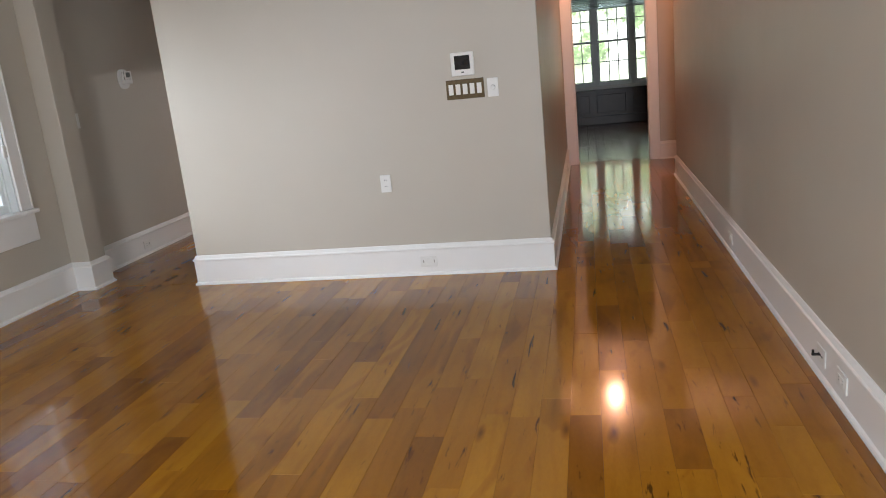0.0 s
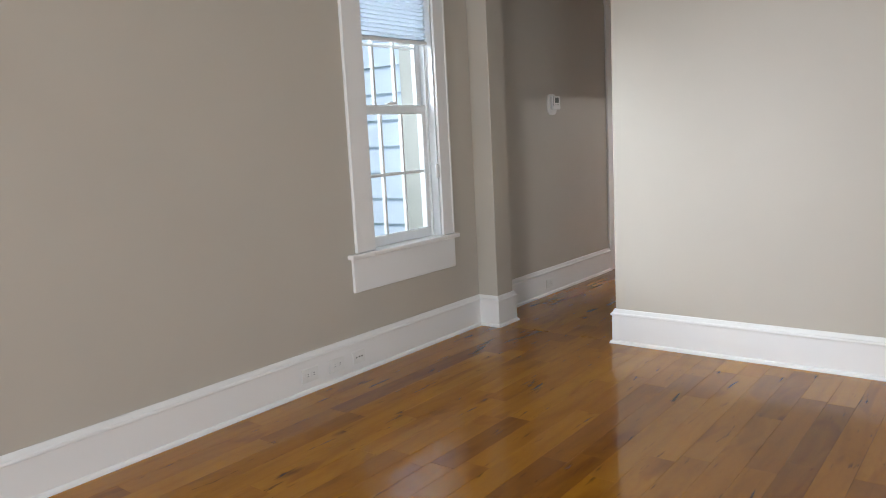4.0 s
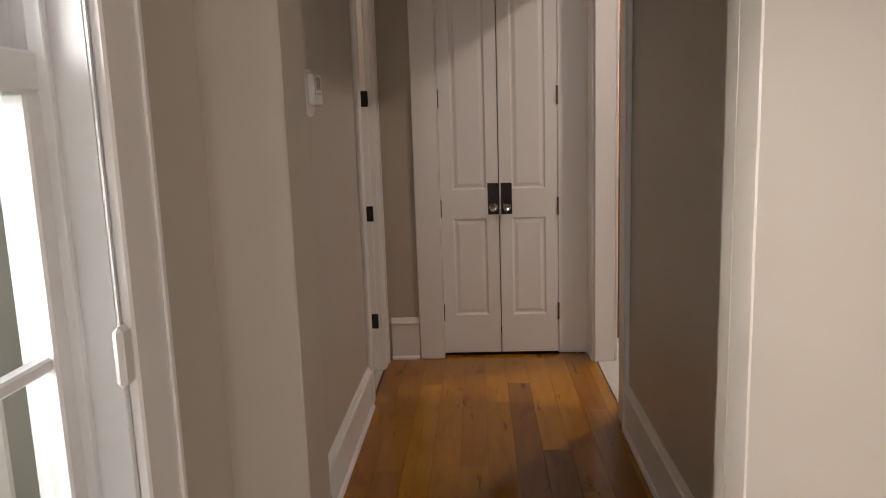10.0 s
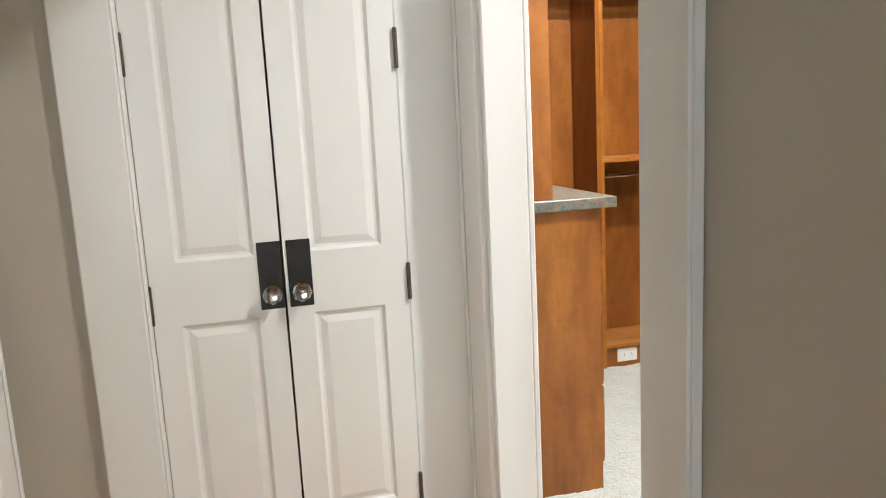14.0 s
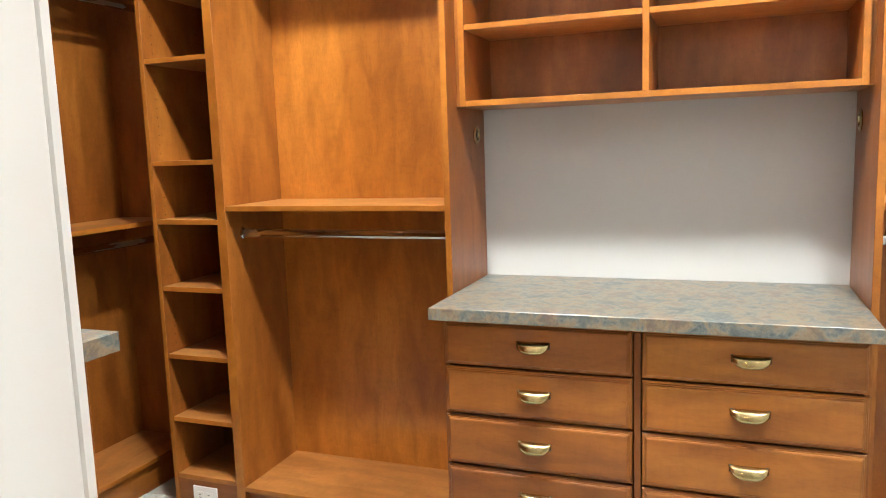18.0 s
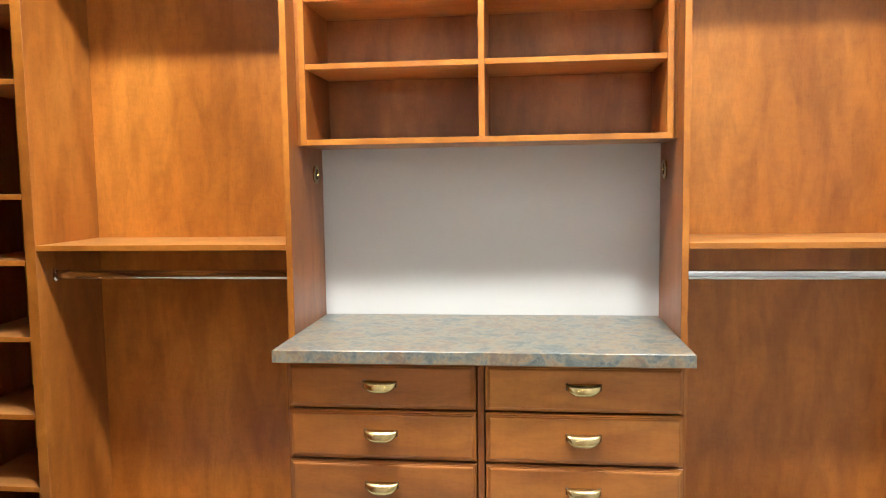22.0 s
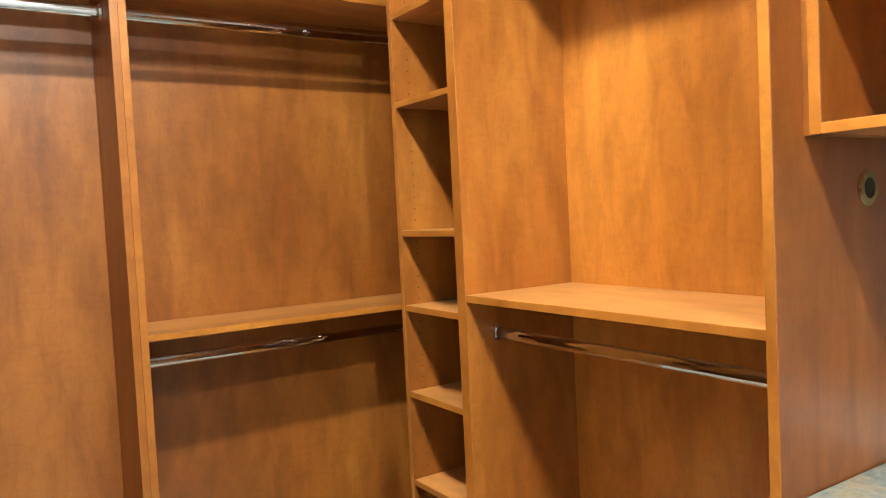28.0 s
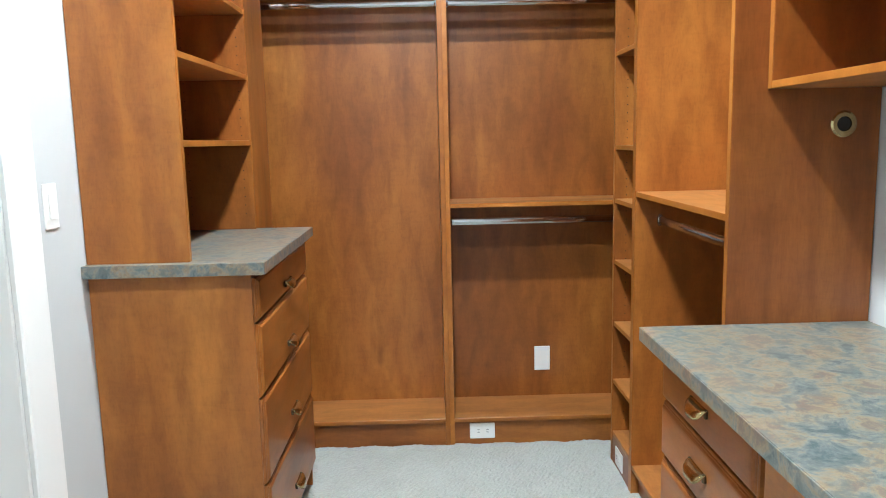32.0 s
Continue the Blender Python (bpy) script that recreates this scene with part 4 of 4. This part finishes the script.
NF, NB = 9.597, CN - 0.003   # front of the north units and the wall behind them
TOP = 2.28


def rod(parent, a, b, along, cross, z):
    """An oval chrome closet rod with end sockets, along x or y."""
    bm = bmesh.new()
    seg = 16

    def ring(t, k=1.0):
        out = []
        for i in range(seg):
            u = 2 * math.pi * i / seg
            d, h = 0.0085 * k * math.cos(u), 0.016 * k * math.sin(u)
            out.append((t, cross + d, z + h) if along == "x" else (cross + d, t, z + h))
        return out

    rings(bm, [ring(a), ring(b)])
    r = part("clothes_rod", bm, CHROME, parent, "oval chrome clothes rod")
    for t, s in ((a, 1), (b, -1)):
        bm = bmesh.new()
        rings(bm, [ring(t, 1.5), ring(t + s * 0.003, 1.5), ring(t + s * 0.009, 1.25)])
        part("rod_socket", bm, CHROME, r)


def bay_east(label, y0, y1, left_post, right_post, shelf=True):
    """A hanging bay on the east wall between y0 and y1 (inner faces); posts are panels outside them."""
    b = thing("wardrobe_bay", label, "wardrobe", (EF, (y0 + y1) / 2, 0.0), "wardrobe bays")
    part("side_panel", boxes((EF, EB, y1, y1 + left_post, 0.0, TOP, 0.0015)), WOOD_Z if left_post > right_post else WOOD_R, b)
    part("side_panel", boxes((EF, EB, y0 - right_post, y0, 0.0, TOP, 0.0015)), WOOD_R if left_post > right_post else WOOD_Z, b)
    part("back_panel", boxes((EB - 0.008, EB, y0, y1, 0.1, TOP)), BACK_Z, b)
    part("top_panel", boxes((EF + 0.004, EB - 0.008, y0, y1, TOP - T, TOP, 0.001)), WOOD_Y, b)
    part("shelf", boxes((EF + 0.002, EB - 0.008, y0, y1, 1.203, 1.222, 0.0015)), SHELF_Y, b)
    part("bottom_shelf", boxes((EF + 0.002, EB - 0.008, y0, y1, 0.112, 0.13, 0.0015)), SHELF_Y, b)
    part("toe_kick", boxes((EF + 0.03, EF + 0.045, y0, y1, 0.0, 0.112)), WOOD_Y, b)
    rod(b, y0, y1, "y", -0.195, 1.113)
    rod(b, y0, y1, "y", -0.195, 2.2)
    return b


bay_e = bay_east("stained maple hanging bay with a shelf and two chrome rods", 8.204, 9.068, 0.038, 0.021)
bay_r = bay_east("stained maple hanging bay with two chrome rods beyond the dresser", 6.08, 6.948, 0.021, 0.038)
for y, s in ((8.183, -1), (6.969, 1)):
    g = part("grommet", bmesh.new(), BRASS, bay_e if s < 0 else bay_r, "round brass cable grommet")
    bm = bmesh.new()
    lathe(bm, (-0.002, y - 0.0 * s, 1.449), (0, s, 0), [(-0.0, 0.032), (0.003, 0.034), (0.006, 0.029), (0.0062, 0.019), (0.001, 0.018)], 24)
    bmesh.ops.translate(bm, verts=bm.verts, vec=-ORIGIN[g.parent])
    bmesh.ops.recalc_face_normals(bm, faces=bm.faces)
    bm.to_mesh(g.data)
    bm.free()
    bm = bmesh.new()
    lathe(bm, (-0.002, y, 1.449), (0, s, 0), [(0.0005, 0.019), (0.0015, 0.0185)], 20)
    part("hole", bm, DARK_SLOT, g)

tower = thing("shelf_tower", "narrow stained maple shelf tower in the closet corner", "shelves", (EF, 9.25, 0.0))
TY0, TY1 = 9.106, 9.386
part("side_panel", boxes((EF, EB, TY1, TY1 + T, 0.0, TOP, 0.0015)), WOOD_Z, tower)
part("side_panel", boxes((EF + 0.006, EB, TY0, TY0 + 0.002, 0.1, TOP)), WOOD_Z, tower)
part("back_panel", boxes((EB - 0.008, EB, TY0 + 0.002, TY1, 0.1, TOP)), WOOD_Z, tower)
part("top_panel", boxes((EF + 0.004, EB - 0.008, TY0 + 0.002, TY1, TOP - T, TOP)), WOOD_Y, tower)
part("toe_kick", boxes((EF + 0.002, EF + 0.017, TY0 - 0.0, TY1, 0.0, 0.13)), WOOD_Y, tower)
for z in (0.13, 0.367, 0.623, 0.893, 1.153, 1.376, 1.755, 2.012):
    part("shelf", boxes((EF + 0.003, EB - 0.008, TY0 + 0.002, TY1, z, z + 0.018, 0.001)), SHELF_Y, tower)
bm = bmesh.new()
for i in range(58):
    z = 0.2 + i * 0.034
    for x in (EF + 0.05, EF + 0.31):
        lathe(bm, (x, TY1 - 0.0006, z), (0, 1, 0), [(0, 0.0024), (0.0004, 0.0022)], 6)
tagged(part("pin_hole", bm, DARK_SLOT, tower, "rows of small shelf pin holes"), kind="stuff")

hutch = thing("wall_cubby_shelf", "six-cubby stained maple shelf hung over the dresser", "shelves", (-0.205, 7.576, 1.54))
HF = -0.205
part("side_panel", boxes((HF, EB, 8.150, 8.170, 1.54, TOP, 0.0015)), WOOD_Z, hutch)
part("side_panel", boxes((HF, EB, 6.982, 7.002, 1.54, TOP, 0.0015)), WOOD_Z, hutch)
part("filler_strip", boxes((HF + 0.004, EB, 8.170, 8.183, 1.54, TOP)), WOOD_Z, hutch)
part("filler_strip", boxes((HF + 0.004, EB, 6.969, 6.982, 1.54, TOP)), WOOD_Z, hutch)
part("divider", boxes((HF + 0.001, EB - 0.008, 7.566, 7.586, 1.559, TOP - T, 0.0015)), WOOD_Z, hutch)
part("back_panel", boxes((EB - 0.008, EB, 7.002, 8.150, 1.559, TOP)), CUBBY_SHADE_Z, hutch)
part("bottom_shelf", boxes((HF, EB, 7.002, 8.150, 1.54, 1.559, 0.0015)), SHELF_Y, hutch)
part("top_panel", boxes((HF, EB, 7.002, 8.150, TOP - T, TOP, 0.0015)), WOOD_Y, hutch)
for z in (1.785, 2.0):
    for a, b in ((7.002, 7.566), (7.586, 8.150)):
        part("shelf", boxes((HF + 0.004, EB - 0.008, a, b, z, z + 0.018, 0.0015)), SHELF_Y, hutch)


def cup_pull(parent, c, normal, half=0.052):
    """A brass bin pull with a domed hood and two feet; the wall normal is (sx, 0) along x."""
    s = normal
    bm = bmesh.new()
    loops = []
    n = 16
    for i in range(n + 1):
        u = -1 + 2 * i / n
        r = max(0.12, math.sqrt(max(0.0, 1 - abs(u) ** 3.0)))
        loop = []
        for j in range(9):
            v = j / 8
            loop.append((c[0] + s * (0.002 + 0.026 * r * math.sin(v * 1.75)), c[1] + half * u, c[2] + 0.004 * r * math.sin(v * math.pi) - 0.031 * r * v ** 1.5))
        loops.append(loop)
    vs = [[bm.verts.new(p) for p in loop] for loop in loops]
    for a, b in zip(vs, vs[1:]):
        for i in range(8):
            bm.faces.new([a[i], a[i + 1], b[i + 1], b[i]])
    p = part("cup_pull", bm, BRASS, parent, "brass cup pull")
    mod = p.modifiers.new("thickness", "SOLIDIFY")
    mod.thickness = 0.0016
    for face in p.data.polygons:
        face.use_smooth = True
    for k in (-1, 1):
        part("pull_foot", boxes((c[0], c[0] + s * 0.008, c[1] + k * (half - 0.006) - 0.005, c[1] + k * (half - 0.006) + 0.005, c[2] - 0.02, c[2] + 0.001, 0.002)), AGED_BRASS, p)
    return p


def drawer(parent, xf, s, y0, y1, z0, z1, pull_z=None):
    """A drawer front with a moulded edge, facing along x with the sign s."""
    bm = bmesh.new()
    steps = [(0.0, -0.02), (0.0, -0.011), (0.0025, -0.0085), (0.0055, -0.0085), (0.007, -0.0055), (0.0095, -0.005), (0.0115, -0.0015), (0.0145, 0.0), (0.02, 0.0005)]
    loops = [[(xf + s * d, y0 + i, z0 + i), (xf + s * d, y1 - i, z0 + i), (xf + s * d, y1 - i, z1 - i), (xf + s * d, y0 + i, z1 - i)] for i, d in steps]
    rings(bm, loops)
    d = part("drawer_front", bm, WOOD_Y, parent)
    cup_pull(d, (xf + s * 0.001, (y0 + y1) / 2, pull_z or (z0 + z1) / 2 + 0.019), s)
    return d


dresser = thing("dresser", "built-in stained maple dresser with ten drawers and brass cup pulls", "dresser", (-0.2, 7.575, 0.0))
DF = -0.448
for y0, y1 in ((8.142, 8.161), (6.984, 7.003)):
    part("side_panel", boxes((DF, EB, y0, y1, 0.0, 0.892, 0.001)), WOOD_Z, dresser)
part("back_panel", boxes((EB - 0.01, EB, 7.003, 8.142, 0.105, 0.872)), WOOD_Z, dresser)
part("bottom_panel", boxes((DF, EB, 7.003, 8.142, 0.09, 0.105, 0.001)), WOOD_Y, dresser)
part("top_panel", boxes((DF, EB, 7.003, 8.142, 0.872, 0.892, 0.001)), WOOD_Y, dresser)
part("centre_stile", boxes((DF, DF + 0.3, 7.562, 7.582, 0.105, 0.872, 0.001)), WOOD_Z, dresser)
part("toe_kick", boxes((DF + 0.012, DF + 0.03, 7.003, 8.142, 0.0, 0.09)), WOOD_Y, dresser)
ROWS_E = [(0.743, 0.88), (0.587, 0.736), (0.422, 0.58), (0.257, 0.415), (0.107, 0.25)]
for z0, z1 in ROWS_E:
    drawer(dresser, DF - 0.018, -1, 7.586, 8.155, z0, z1)
    drawer(dresser, DF - 0.018, -1, 6.99, 7.558, z0, z1)
counter = thing("countertop", "mottled grey-green laminate countertop on the dresser", "countertop", (-0.2, 7.576, 0.893))
part("slab", boxes((-0.517, EB, 6.9715, 8.1805, 0.8935, 0.93, 0.0015)), COUNTER, counter)
part("edge_band", boxes((-0.5195, -0.517, 6.9705, 8.1815, 0.893, 0.9295, 0.0008)), COUNTER, counter)

# north wall bays
bay_nl = thing("wardrobe_bay", "tall stained maple hanging bay with one high chrome rod", "wardrobe", (-1.5, NF, 0.0), "wardrobe bays")
bay_nr = thing("wardrobe_bay", "stained maple hanging bay with a middle shelf and two rods", "wardrobe", (-0.45, NF, 0.0), "wardrobe bays")
PX0, PX1 = -1.02, -0.977
NT = TOP + 0.13              # the north bays stand taller
for b, x0, x1 in ((bay_nl, CW2 + 0.025, PX0), (bay_nr, PX1, CE - 0.03)):
    part("back_panel", boxes((x0, x1, NB - 0.008, NB, 0.1, NT)), WOOD_Z, b)
    part("top_panel", boxes((x0, x1, NF + 0.004, NB - 0.008, NT - T, NT)), WOOD_X, b)
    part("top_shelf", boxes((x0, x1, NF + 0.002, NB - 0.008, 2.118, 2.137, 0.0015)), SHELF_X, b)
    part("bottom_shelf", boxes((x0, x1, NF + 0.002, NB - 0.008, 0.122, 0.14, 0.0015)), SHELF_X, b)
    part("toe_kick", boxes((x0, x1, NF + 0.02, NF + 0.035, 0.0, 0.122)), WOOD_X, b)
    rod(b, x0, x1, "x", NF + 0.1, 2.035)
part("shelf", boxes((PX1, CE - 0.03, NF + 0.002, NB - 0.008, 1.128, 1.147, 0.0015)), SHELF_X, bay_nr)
rod(bay_nr, PX1, CE - 0.03, "x", NF + 0.1, 1.055)
part("side_panel", boxes((PX0, (PX0 + PX1) / 2, NF, NB, 0.0, NT, 0.0015)), WOOD_Z, bay_nl)
part("side_panel", boxes(((PX0 + PX1) / 2, PX1, NF, NB, 0.0, NT, 0.0015)), WOOD_Z, bay_nr)
part("side_panel", boxes((CW2 + 0.003, CW2 + 0.025, NF, NB, 0.0, NT, 0.0015)), WOOD_Z, bay_nl)
part("side_panel", boxes((CE - 0.03, CE - 0.004, NF, NB, 0.0, NT, 0.0015)), WOOD_Z, bay_nr)

# second dresser, by the doorway
D2F, D2A, D2B, D2T = -1.59, 8.402, 9.25, 1.062
d2 = thing("tall_dresser", "stained maple dresser with brass pulls beside the closet doorway", "dresser", (-1.8, 8.826, 0.0))
for y0, y1 in ((D2A, D2A + T), (D2B - T, D2B)):
    part("side_panel", boxes((CW2 + 0.002, D2F, y0, y1, 0.0, D2T, 0.001)), WOOD_Z, d2)
part("back_panel", boxes((CW2 + 0.002, CW2 + 0.012, D2A + T, D2B - T, 0.1, D2T - T)), WOOD_Z, d2)
part("bottom_panel", boxes((CW2 + 0.012, D2F, D2A + T, D2B - T, 0.1, 0.118, 0.001)), WOOD_Y, d2)
part("top_panel", boxes((CW2 + 0.002, D2F, D2A + T, D2B - T, D2T - T, D2T, 0.001)), WOOD_Y, d2)
part("toe_kick", boxes((D2F - 0.045, D2F - 0.03, D2A + T, D2B - T, 0.0, 0.1)), WOOD_Y, d2)
for z0, z1, pz in ((0.915, 1.046, 0.966), (0.685, 0.908, 0.757), (0.411, 0.678, 0.508), (0.112, 0.404, 0.232)):
    drawer(d2, D2F + 0.018, 1, D2A + 0.006, D2B - 0.006, z0, z1, pz)
c2 = thing("countertop", "mottled grey-green laminate countertop on the tall dresser", "countertop", (-1.8, 8.81, D2T))
part("slab", boxes((CW2 + 0.001, -1.545, 8.368, 9.256, D2T, 1.098, 0.0015)), COUNTER, c2)
part("edge_band", boxes((-1.545, -1.5425, 8.366, 9.256, D2T, 1.0975, 0.0008)), COUNTER, c2)
part("edge_band", boxes((CW2 + 0.001, -1.545, 8.3655, 8.368, D2T, 1.0975, 0.0008)), COUNTER, c2)
h2 = thing("shelf_hutch", "open stained maple shelf hutch standing on the countertop", "shelves", (-1.9, 8.826, 1.098))
H2F = -1.764
part("side_panel", boxes((CW2 + 0.002, H2F, D2A, D2A + T, 1.098, TOP, 0.0015)), WOOD_Z, h2)
part("side_panel", boxes((CW2 + 0.002, H2F, D2B - T, D2B, 1.098, TOP, 0.0015)), WOOD_Z, h2)
part("back_panel", boxes((CW2 + 0.002, CW2 + 0.01, D2A + T, D2B - T, 1.098, TOP)), WOOD_Z, h2)
for z in (1.428, 1.68, 1.925, 2.15):
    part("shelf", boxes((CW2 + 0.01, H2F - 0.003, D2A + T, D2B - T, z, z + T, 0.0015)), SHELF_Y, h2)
part("top_panel", boxes((CW2 + 0.01, H2F, D2A + T, D2B - T, TOP - T, TOP)), WOOD_Y, h2)
bm = bmesh.new()
for i in range(30):
    for x in (CW2 + 0.05, H2F - 0.035):
        lathe(bm, (x, D2B - T - 0.0006, 1.16 + i * 0.034), (0, 1, 0), [(0, 0.0024), (0.0004, 0.0022)], 6)
tagged(part("pin_hole", bm, DARK_SLOT, h2, "rows of small shelf pin holes"), kind="stuff")
part("filler_panel", boxes((H2F - 0.03, H2F - 0.012, D2B, NF, 0.0, TOP, 0.001)), WOOD_Z, bay_nl)

CROWN = [(-0.004, 2.262), (0.012, 2.262), (0.014, 2.272), (0.02, 2.276), (0.022, 2.292), (0.03, 2.297), (0.034, 2.312), (0.046, 2.33), (0.058, 2.338), (0.06, 2.352), (0.068, 2.356), (0.068, 2.37), (-0.004, 2.37)]
bm = bmesh.new()
sweep(bm, CROWN, [(EF, 6.05), (EF, 6.965), (HF, 6.965), (HF, 8.187), (EF, 8.187), (EF, 9.525)])
setting("trim_crown", bm, WOOD_Y, "stepped stained maple crown moulding over the closet units", "crown moulding")
bm = bmesh.new()
sweep(bm, [(d, z + NT - TOP) for d, z in CROWN], [(EB, NF), (CW2 + 0.003, NF)])
setting("trim_crown_north", bm, WOOD_X, "stepped stained maple crown moulding over the tall bays", "crown moulding")
setting("trim_crown_top", boxes((EF, EB, 6.05, 6.96, TOP, TOP + 0.012), (HF, EB, 6.97, 8.18, TOP, TOP + 0.012), (EF, EB, 8.19, NF - 0.075, TOP, TOP + 0.012), (CW2 + 0.003, EB, NF, NB, NT, NT + 0.012)), WOOD_Y, "stained maple top boards of the closet units", "trim")

# solid edge bands on the fronts of panels and shelves
for units, axis, sgn in (((bay_e, bay_r, tower, hutch), 0, -1), ((bay_nl, bay_nr), 1, -1), ((h2,), 0, 1)):
    for unit in units:
        for board in list(unit.children):
            if board.name.split(".")[0] not in ("side_panel", "shelf", "bottom_shelf", "top_shelf", "divider"):
                continue
            lo = [min(v.co[k] for v in board.data.vertices) for k in range(3)]
            hi = [max(v.co[k] for v in board.data.vertices) for k in range(3)]
            if hi[axis] - lo[axis] < 0.1:
                continue
            face = lo[axis] if sgn < 0 else hi[axis]
            for k in range(3):
                lo[k], hi[k] = lo[k] + 0.0006, hi[k] - 0.0006
            lo[axis], hi[axis] = (face - 0.0012, face + 0.0002) if sgn < 0 else (face - 0.0002, face + 0.0012)
            band = new("edge_band", mesh_of("edge_band", boxes((lo[0], hi[0], lo[1], hi[1], lo[2], hi[2], 0.0004)), EDGE))
            band.parent = board

plate("outlet", "white outlet plate on the closet toe kick", "outlet", (-0.848, NF + 0.02, 0.072), "y-", 0.118, 0.076, "outlet")
plate("blank_plate", "blank white plate on the wardrobe back panel", "wall plate", (-0.523, NB - 0.008, 0.334), "y-", 0.078, 0.124, "blank")
plate("outlet", "white outlet plate on the shelf tower kick", "outlet", (EF + 0.002, 9.257, 0.07), "x-", 0.116, 0.078, "outlet")
plate("light_switch", "white slide dimmer switch beside the closet doorway", "switch", (CW2, 8.23, 1.282), "x+", 0.07, 0.12, "switch")

# ---- floors and small pieces ----
# carpet: one pile surface with an uneven edge
rng = np.random.default_rng(4)
step = 0.009
gx, gy = np.arange(CW + 0.02, EF + 0.06, step), np.arange(5.72, NF + 0.02, step)
nx, ny = len(gx), len(gy)
X, Y = np.meshgrid(gx, gy, indexing="ij")
Z = 0.009 + rng.random(X.shape) * 0.0045 + 0.003 * np.sin(X * 31) * np.sin(Y * 27)
verts = np.stack([X + rng.normal(0, 0.0014, X.shape), Y + rng.normal(0, 0.0014, X.shape), Z], -1).reshape(-1, 3)
i0 = (np.arange(nx - 1)[:, None] * ny + np.arange(ny - 1)[None]).ravel()
faces = np.stack([i0, i0 + ny, i0 + ny + 1, i0 + 1], -1)
me = bpy.data.meshes.new("carpet")
me.from_pydata(verts.tolist(), [], faces.tolist())
me.materials.append(CARPET)
tagged(new("floor_carpet", me), "cream cut-pile carpet on the closet floor", "carpet", kind="structure")
setting("floor_carpet_edge", boxes((HR + 0.01, CW + 0.03, 7.118, 7.943, -0.02, 0.009)), CARPET, "cream carpet edge in the closet doorway", "carpet")
setting("floor_closet", boxes((CW, CE, 5.7, CN, -0.05, 0.0)), GROUT, "closet subfloor under the carpet", "floor")

# bathroom tiles
tile_mesh = None
for i in range(5):
    for j in range(6):
        if tile_mesh is None:
            tile_mesh = mesh_of("tile", boxes((0.0, 0.296, 0.0, 0.296, 0, 0.008), bev=0.002), TILE)
        t = new("tile", tile_mesh)
        t.parent = bath_floor
        t.location = (HL + 0.003 - 0.3 * (i + 1), 7.262 + 0.3 * j - 0.04 * (i % 2), -0.006)

# hickory boards: the far and hidden ones in one mesh, those the walk passes as single boards
W = 0.1215
GAP = 0.0005
subfloor = setting("floor", boxes((-3.6, 2.0, -4.1, 9.99, -0.06, -0.012)), DARK_SLOT, "glossy hickory plank floor", "floor")
rng = random.Random(11)
near, rest = [], []
for k in range(-34, 14):
    x0, x1 = 0.606 + k * W, 0.606 + (k + 1) * W
    y = -4.05 - rng.random()
    while y < 9.99:
        n = rng.choice((0.45, 0.6, 0.75, 0.9, 1.05, 1.2, 1.5))
        a, b = y, y + n
        y = b
        cuts = []
        xa, xb = max(x0, XL + 0.012), min(x1, XR - 0.012)
        if b < 5.05:
            cuts.append((xa, xb, a, b))
        else:
            if a < 5.05:
                cuts.append((xa, xb, a, 5.08))
            for lo, hi, top in ((HL + 0.012, HR + 0.012, 8.132), (0.34, 1.9, 9.99)):
                ca, cb, ya, yb = max(x0, lo), min(x1, hi), max(a, 5.08), min(b, top)
                if cb - ca > 0.02 and yb - ya > 0.02:
                    cuts.append((ca, cb, ya, yb))
        for c in cuts:
            if c[1] - c[0] < 0.02 or c[3] - c[2] < 0.02:
                continue
            mid = ((c[0] + c[1]) / 2, (c[2] + c[3]) / 2)
            (near if 1.6 < mid[1] < 8.4 and not (mid[0] > 0.3 and mid[1] > 6.4) and len(near) < 310 else rest).append(c)
for x0, x1, y0, y1 in near:
    bm = boxes((x0 + GAP / 2 - (x0 + x1) / 2, x1 - GAP / 2 - (x0 + x1) / 2, y0 + GAP / 2 - (y0 + y1) / 2, y1 - GAP / 2 - (y0 + y1) / 2, -0.012, 0.0), bev=0.0006)
    ob = new("plank", mesh_of("plank", bm, PLANK))
    ob.location = ((x0 + x1) / 2, (y0 + y1) / 2, rng.uniform(-0.00015, 0.00015))
    ob.rotation_euler = (rng.gauss(0, 0.0003), rng.gauss(0, 0.0008), 0)
    ob.parent = subfloor
bm = bmesh.new()
for x0, x1, y0, y1 in rest:
    box(bm, x0 + GAP / 2, x1 - GAP / 2, y0 + GAP / 2, y1 - GAP / 2, -0.012, 0.0, 0.0008)
ob = new("plank_field", mesh_of("plank_field", bm, PLANK))
ob.parent = subfloor
tagged(ob, "glossy hickory boards farther off", kind="stuff")

# far room boards
far_floor = setting("floor_far_room", boxes((-2.1, 4.0, 9.99, FW, -0.06, -0.012)), DARK_SLOT, "dark glossy plank floor of the far room", "floor")
bm = bmesh.new()
for k in range(50):
    x0 = -2.1 + k * 0.122
    y = 9.99 - rng.random() * 0.8
    while y < FW:
        n = rng.choice((0.6, 0.9, 1.2))
        box(bm, x0, x0 + 0.12, max(y, 9.99), min(y + n, FW) - 0.002, -0.012, 0.0, 0.0016)
        y += n
ob = new("plank_field", mesh_of("plank_field", bm, wood("dark_glossy_board", (6, 0.8, 6), (0.05, 0.016, 0.007), (0.08, 0.026, 0.011), (0.12, 0.042, 0.016), 0.2)))
ob.parent = far_floor
tagged(ob, "dark glossy floor boards", kind="stuff")
